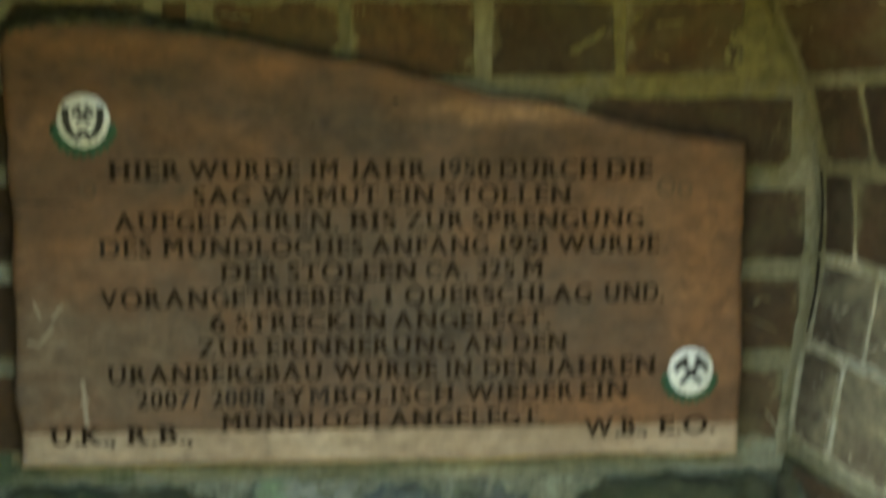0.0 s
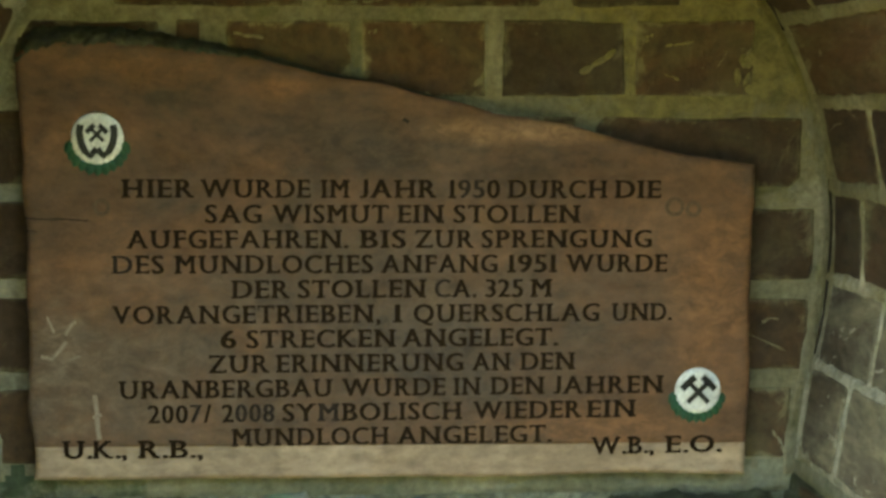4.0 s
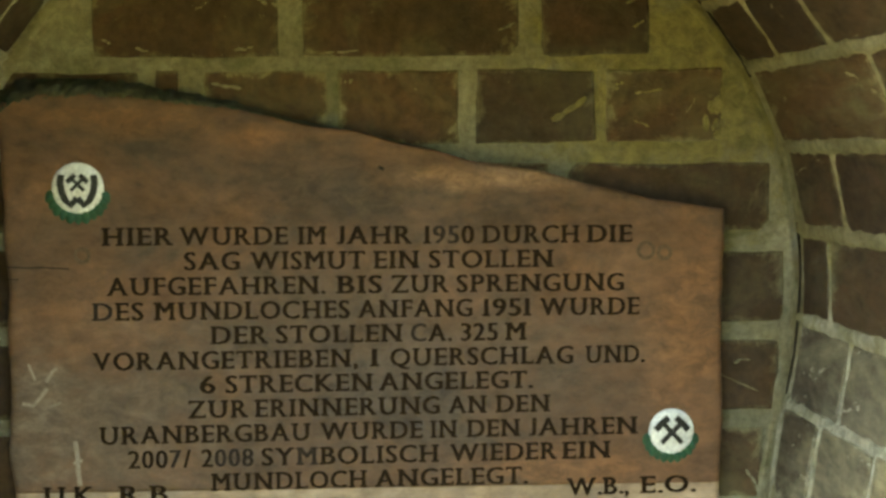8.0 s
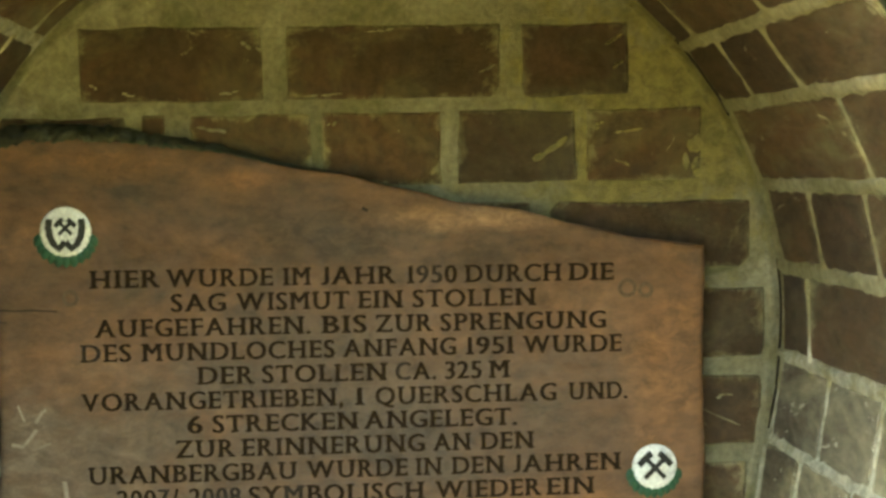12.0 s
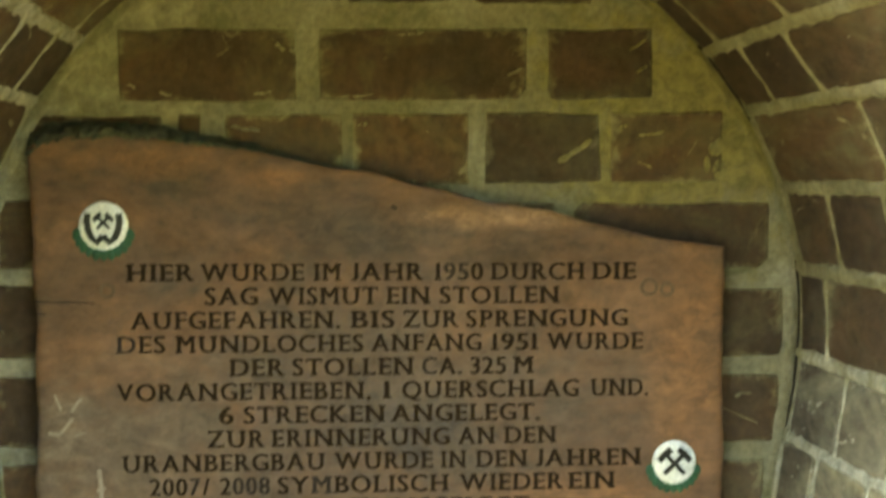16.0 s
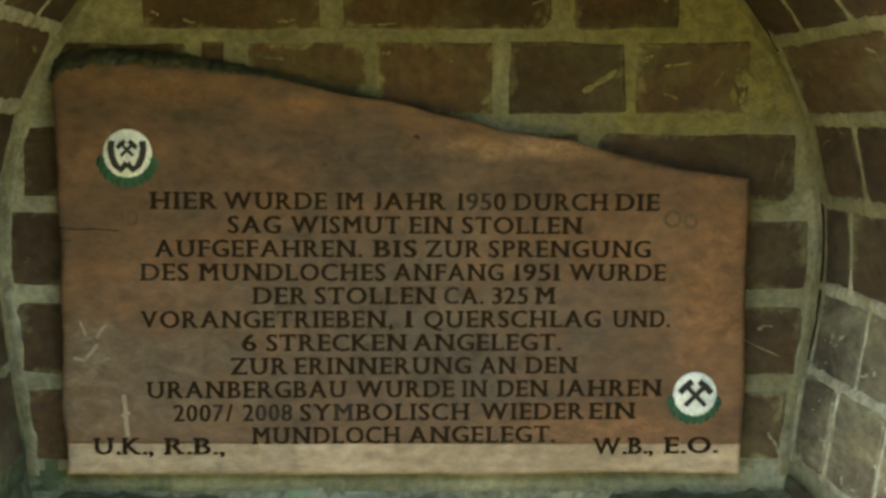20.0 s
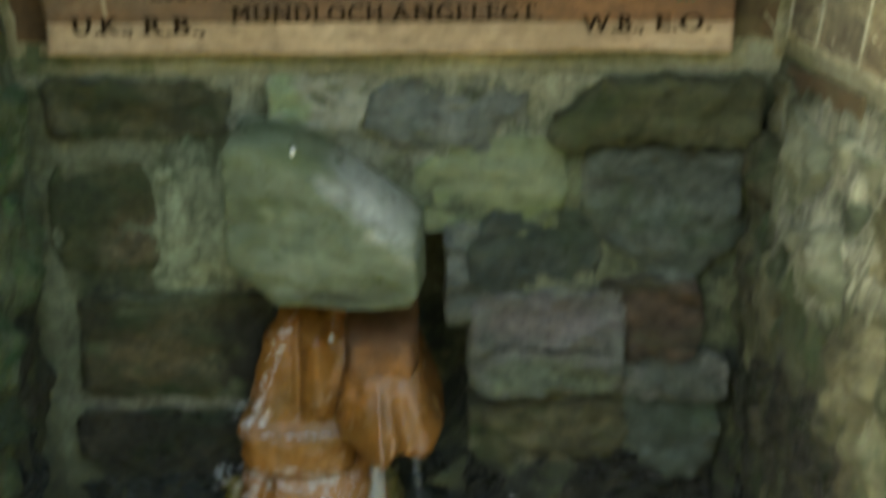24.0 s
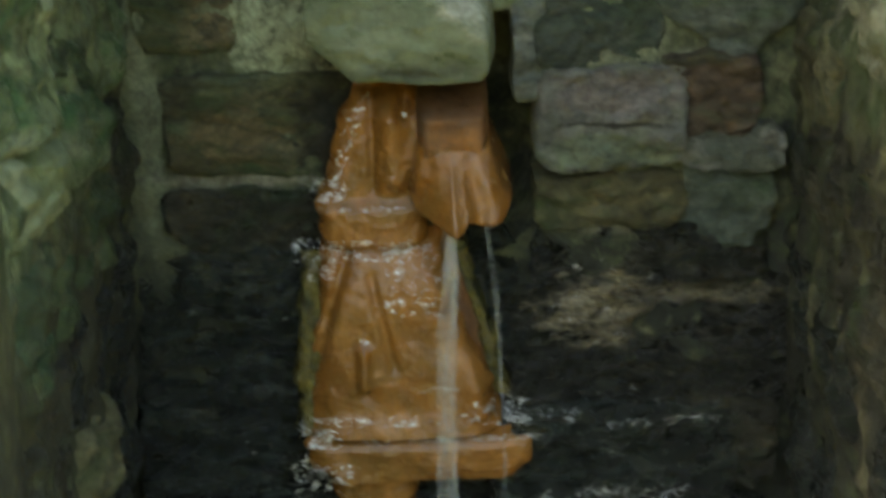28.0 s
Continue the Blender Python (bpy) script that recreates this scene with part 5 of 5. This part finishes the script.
def bark():
    """The rough mossy bark left along the top edge, thick over the upper corner and thin further down."""
    def f(u, v):
        x = -0.386 + 0.40 * u
        rise = keyed([(-0.39, 0.015), (-0.33, 0.015), (-0.26, 0.012), (-0.20, 0.008), (-0.14, 0.004), (-0.08, 0.0015), (0.02, -0.001)], x)
        fall = keyed([(-0.39, 0.010), (-0.36, 0.006), (-0.32, 0.003), (-0.14, 0.001), (0.02, -0.001)], x)
        thick = min(1.0, max(0.0, rise + fall) / 0.014)
        low = keyed(TOP, x) - fall + (wob(x, 8, 0, 70, 0.005) + wob(x, 8, 3, 190, 0.003)) * thick
        high = keyed(TOP, x) + rise + (wob(x, 3, 0, 60, 0.005) + wob(x, 3, 1, 150, 0.003)) * thick
        z = low + (high - low) * v
        return x - PX, 0.026 * v ** 1.6 - 0.004 * thick * math.sin(math.pi * v) + (wob(x, 3, z, 90, 0.007) + wob(x, 5, z, 220, 0.004)) * thick - 0.0006, z - PZ

    bm = sheet(np.linspace(0, 1, 260), np.linspace(0, 1, 12), f)
    rim = [e for e in bm.edges if e.is_boundary]
    for v in [v for v in bmesh.ops.extrude_edge_only(bm, edges=rim)["geom"] if isinstance(v, bmesh.types.BMVert)]:
        v.co.y = 0.029
    return bm


part("bark_edge", bark(), BARK, plaque, "dark mossy bark along the top edge", True)


LETTERS = {}


def letter(ch):
    """One capital from the built-in font, thickened, with slab feet on its stems: points, faces and width."""
    if ch in LETTERS:
        return LETTERS[ch]
    cu = bpy.data.curves.new("letter", "FONT")
    cu.body, cu.size, cu.extrude, cu.resolution_u = ch, 1.0, 0.02, 3
    tmp = new("tmp", cu)
    bpy.context.view_layer.update()
    me = bpy.data.meshes.new_from_object(tmp.evaluated_get(bpy.context.evaluated_depsgraph_get()))
    bpy.data.objects.remove(tmp)
    bm = bmesh.new()
    bm.from_mesh(me)
    bpy.data.meshes.remove(me)
    low, high = min(v.co.y for v in bm.verts), max(v.co.y for v in bm.verts)
    if ch == "J":
        for v in bm.verts:
            v.co.y = (v.co.y - low) / (high - low) * 0.70
        low, high = 0.0, 0.70
    feet = []
    over = 0.050 if ch in "AKRVWXY" else 0.092
    if ch not in ".,/0235689SCGOQJ":
        for level, inward in ((0.0, 1), (high, -1))[:1 if ch == "1" else 2]:
            at = sorted({round(v.co.x, 3) for v in bm.verts if abs(v.co.y - level) < 0.004})
            if at and at[-1] - at[0] > 0.24 and ch in "EFLTZ" and ((level == 0) == (ch in "ELZ") or ch in "EZT"):
                tall = 0.15
                ends = {"E": at[-1:], "F": at[-1:], "L": at[-1:], "Z": at[:1] if level else at[-1:], "T": (at[0], at[-1])}[ch]
                if not (ch == "T" and level == 0):
                    feet += [(e - 0.03, e + 0.03, *sorted((level, level + inward * tall))) for e in ends]
                    if ch in "EFL":
                        feet.append((at[0] - 0.085, at[0] + 0.05, *sorted((level, level + inward * 0.075))))
                    continue
            for a, b in zip(at, at[1:]):
                if 0.04 < b - a < 0.17:
                    feet.append((a - over, b + over, *sorted((level, level + inward * 0.075))))
            if at and ch in "DBRP":
                feet.append((at[0] - 0.085, at[0] + 0.05, *sorted((level, level + inward * 0.075))))
    twin = bmesh.ops.duplicate(bm, geom=list(bm.verts) + list(bm.edges) + list(bm.faces))["geom"]
    for v in twin:
        if isinstance(v, bmesh.types.BMVert):
            v.co.x += 0.058
            v.co.z += 0.004
    for a, b, y0, y1 in feet:
        bmesh.ops.create_cube(bm, size=1, matrix=Matrix.LocRotScale(((a + b) / 2 + 0.029, (y0 + y1) / 2, 0.002), None, (b - a, y1 - y0, 0.050)))
    lo, hi = min(v.co.x for v in bm.verts), max(v.co.x for v in bm.verts)
    bm.verts.index_update()
    LETTERS[ch] = ([(v.co.x - lo, v.co.y, v.co.z) for v in bm.verts], [[v.index for v in f.verts] for f in bm.faces], hi - lo)
    bm.free()
    return LETTERS[ch]


def lettering(text, ends, z, cap, material, lean=0.45):
    """A line of burnt capitals; every word is fitted between its two ends. A _ stands before a worn letter."""
    out, faces, slots = [], [], []
    xm = (ends[0] + ends[-1]) / 2
    for word, x0, x1 in zip(text.split(), ends[::2], ends[1::2]):
        pts, run = [], 0.0
        worn = False
        for ch in word:
            if ch == "_":
                worn = True
                continue
            p, f, w = letter(ch)
            slots += [int(worn)] * len(f)
            worn = False
            base = len(out) + len(pts)
            pts += [(x + run, y, d) for x, y, d in p]
            faces += [[base + i for i in q] for q in f]
            run += w + (0.03 if ch in ".," else 0.070)
        k = (x1 - x0) / max(p[0] for p in pts)
        for x, y, d in pts:
            n = noise.noise(Vector((x * 3, y * 3, z * 90 + x0 * 50)))
            out.append((x * k + x0 - xm + n * 0.0004, -0.0004 - d * 0.02, y * cap / 0.70 + n * 0.0003))
    me = bpy.data.meshes.new("lettering")
    me.from_pydata(out, [], faces)
    me.materials.append(material)
    me.materials.append(FADED)
    me.polygons.foreach_set("material_index", slots)
    ob = new("lettering", me)
    ob.parent = plaque
    ob.matrix_basis = pose(xm - PX, 0, z - PZ, 0, -lean, 0)
    return ob


LINES = [
    ("HIER WURDE IM JAHR 1_9_50 DURCH DIE", (265, 382, 393, 573, 590, 638, 655, 783, 803, 890, 903, 1073, 1085, 1165)),
    ("SAG WISMUT EIN STOLLEN", (400, 493, 510, 703, 718, 796, 812, 1028)),
    ("AUFGEFAHREN. BIS ZUR SPRENGUNG", (273, 637, 655, 733, 748, 847, 860, 1152)),
    ("_DES MUNDLOCHES ANFANG 1951 WURDE", (248, 333, 350, 678, 692, 888, 905, 990, 1005, 1180)),
    ("DER STOLLEN _CA. 325 M", (443, 540, 553, 768, 782, 853, 868, 933, 945, 982)),
    ("VORANGETRIEBEN, 1 QUERSCHLAG UND.", (248, 692, 712, 728, 747, 1065, 1086, 1191)),
    ("6 STRECKEN ANGELEGT.", (425, 452, 468, 718, 728, 995)),
    ("ZUR ERINNERUNG AN DEN", (405, 506, 517, 833, 848, 914, 930, 1025)),
    ("URANBERGBAU WURDE IN DEN JAHREN", (258, 612, 628, 803, 817, 863, 880, 973, 988, 1180)),
    ("200_7/ 2_0_0_8 SY_MBOLISCH WIEDER EIN", (305, 410, 427, 515, 528, 832, 851, 1038, 1047, 1133)),
    ("MUNDLOCH ANGELEGT.", (443, 708, 722, 988)),
]
for n, (text, ends) in enumerate(LINES):
    lettering(text, [(v - 265) * 0.0005556 - 0.292 for v in ends], 1.2470 - 0.0233 * n, 0.0172, CHAR)
lettering("U.K., R.B.,", (-0.348, -0.289, -0.279, -0.219), 1.0025, 0.0172, CHAR, 0.0)
lettering("W.B., E.O.", (0.148, 0.209, 0.220, 0.276), 1.0035, 0.0172, CHAR, 0.8)


def bar(points, wide, thick=0.0012):
    """A flat stroke along points in the plane of the plaque."""
    bm = bmesh.new()
    prev = None
    for i, (x, z) in enumerate(points):
        a, b = points[max(0, i - 1)], points[min(len(points) - 1, i + 1)]
        d = Vector((b[0] - a[0], b[1] - a[1])).normalized()
        o = Vector((-d.y, d.x)) * wide / 2
        quad = [bm.verts.new((x + s * o.x, y, z + s * o.y)) for y in (-thick, 0) for s in (1, -1)]
        if prev:
            for p, q in ((0, 1), (1, 3), (3, 2), (2, 0)):
                bm.faces.new((prev[p], prev[q], quad[q], quad[p]))
        else:
            bm.faces.new((quad[0], quad[1], quad[3], quad[2]))
        prev = quad
    bm.faces.new((prev[0], prev[2], prev[3], prev[1]))
    return bm


def leaf(length, wide):
    bm = bmesh.new()
    n = 8
    mid = [bm.verts.new((length * i / n, -0.0022 * math.sin(math.pi * i / n) - 0.0006, 0)) for i in range(n + 1)]
    for s in (1, -1):
        side = [bm.verts.new((length * i / n, -0.0002, s * wide / 2 * math.sin(math.pi * min(1, i / n * 0.92 + 0.06)) ** 0.8)) for i in range(n + 1)]
        for i in range(n):
            bm.faces.new((mid[i], mid[i + 1], side[i + 1], side[i]))
    geom = bmesh.ops.extrude_face_region(bm, geom=list(bm.faces))["geom"]
    for v in geom:
        if isinstance(v, bmesh.types.BMVert):
            v.co.y += 0.0015
    return bm


def badge(x, z, r, label):
    bm = bmesh.new()
    prof = [(0.0, -0.0030), (0.6, -0.0028), (0.92, -0.0022), (1.0, -0.0012), (1.0, 0.002)]
    last = None
    for k, y in prof[1:]:
        ring = [bm.verts.new((r * k * math.cos(2 * math.pi * i / 48), y, r * k * math.sin(2 * math.pi * i / 48))) for i in range(48)]
        if last:
            for i in range(48):
                bm.faces.new((last[i], last[(i + 1) % 48], ring[(i + 1) % 48], ring[i]))
        else:
            bm.faces.new(ring)
        last = ring
    ob = part("badge", bm, ENAMEL, plaque, label, True)
    ob.location = (x - PX, 0, z - PZ)
    for i in range(11):
        a = radians(186 + i * 16.8)
        lf = part("leaf", leaf(r * 0.62, r * 0.50), LEAF, ob, "green painted leaf" if i == 0 else "", True)
        turn = a + radians((5 - i) * 9)
        lf.matrix_basis = Matrix.Translation((r * 0.84 * math.cos(a), 0.0002 + 0.0003 * (i % 2), r * 0.84 * math.sin(a))) @ Matrix.Rotation(-turn, 4, "Y")
    return ob


def hammers(ob, s, dz=0.0, y=-0.0026, bold=1.15):
    """Crossed miner's hammers."""
    for side in (1, -1):
        for name, pts, wide in (("hammer_handle", [(-side * 0.46 * s, -0.50 * s + dz), (side * 0.40 * s, 0.36 * s + dz)], 0.20 * s * bold),
                                ("hammer_head", [(side * 0.16 * s, 0.62 * s + dz), (side * 0.45 * s, 0.38 * s + dz), (side * 0.72 * s, 0.08 * s + dz)], 0.27 * s * bold)):
            p = part(name, bar(pts, wide), BLACK, ob)
            p.location = (0, y - 0.0002 * (side > 0), 0)


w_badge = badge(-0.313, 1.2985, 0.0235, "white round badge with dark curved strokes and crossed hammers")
hammers(w_badge, 0.0130, 0.0040, bold=1.25)
for side in (1, -1):
    p = part("stroke", bar([(side * r * 0.0235, q * 0.0235) for r, q in ((0.62, 0.52), (0.66, 0.20), (0.60, -0.18), (0.46, -0.48), (0.26, -0.66), (0.0, -0.40))], 0.0064), BLACK, w_badge)
    p.location = (0, -0.0026, 0)
h_badge = badge(0.250, 1.0645, 0.0222, "white round badge with crossed hammers")
hammers(h_badge, 0.0222, 0.0, bold=1.05)

# ---- plugs and scuffs on the board ----
PLUG = plain("dark_plug", (0.104, 0.066, 0.035), 0.7)
SCUFF = plain("pale_scuff", (0.30, 0.24, 0.17), 0.9)
for x, z, r in ((-0.310, 1.236, 0.0062), (0.222, 1.241, 0.0075), (0.240, 1.239, 0.0060)):
    ring = [(r * math.cos(a), r * math.sin(a)) for a in np.linspace(0, 2 * math.pi, 20)]
    p = part("plug", bar(ring, 0.0036, 0.0004), PLUG, plaque, "dark wooden screw plug")
    p.location = (x - PX, 0.0002, z - PZ)
for pts, wide in (([(-0.318, 1.062), (-0.316, 1.045), (-0.3155, 1.030), (-0.314, 1.020)], 0.0042), ([(-0.320, 1.041), (-0.312, 1.044)], 0.0030),
                  ([(-0.344, 1.118), (-0.338, 1.128), (-0.334, 1.131)], 0.0030), ([(-0.366, 1.098), (-0.356, 1.096), (-0.348, 1.105), (-0.343, 1.112)], 0.0034),
                  ([(-0.360, 1.135), (-0.354, 1.120)], 0.0020), ([(-0.340, 1.095), (-0.330, 1.099)], 0.0014)):
    cx, cz = pts[0]
    p = part("scuff", bar([(x - cx, z - cz) for x, z in pts], wide, 0.0004), SCUFF, plaque, "pale scratch")
    p.location = (cx - PX, 0.0002, cz - PZ)
for pts, wide in (([(-0.379, 1.2255), (-0.360, 1.2245), (-0.345, 1.2250), (-0.322, 1.2235)], 0.0012), ([(-0.379, 1.214), (-0.368, 1.2138)], 0.0010), ([(-0.036, 1.320), (-0.031, 1.317)], 0.0030)):
    cx, cz = pts[0]
    p = part("crack", bar([(x - cx, z - cz) for x, z in pts], wide, 0.0004), CRACK, plaque, "fine dark crack")
    p.location = (cx - PX, 0.0001, cz - PZ)
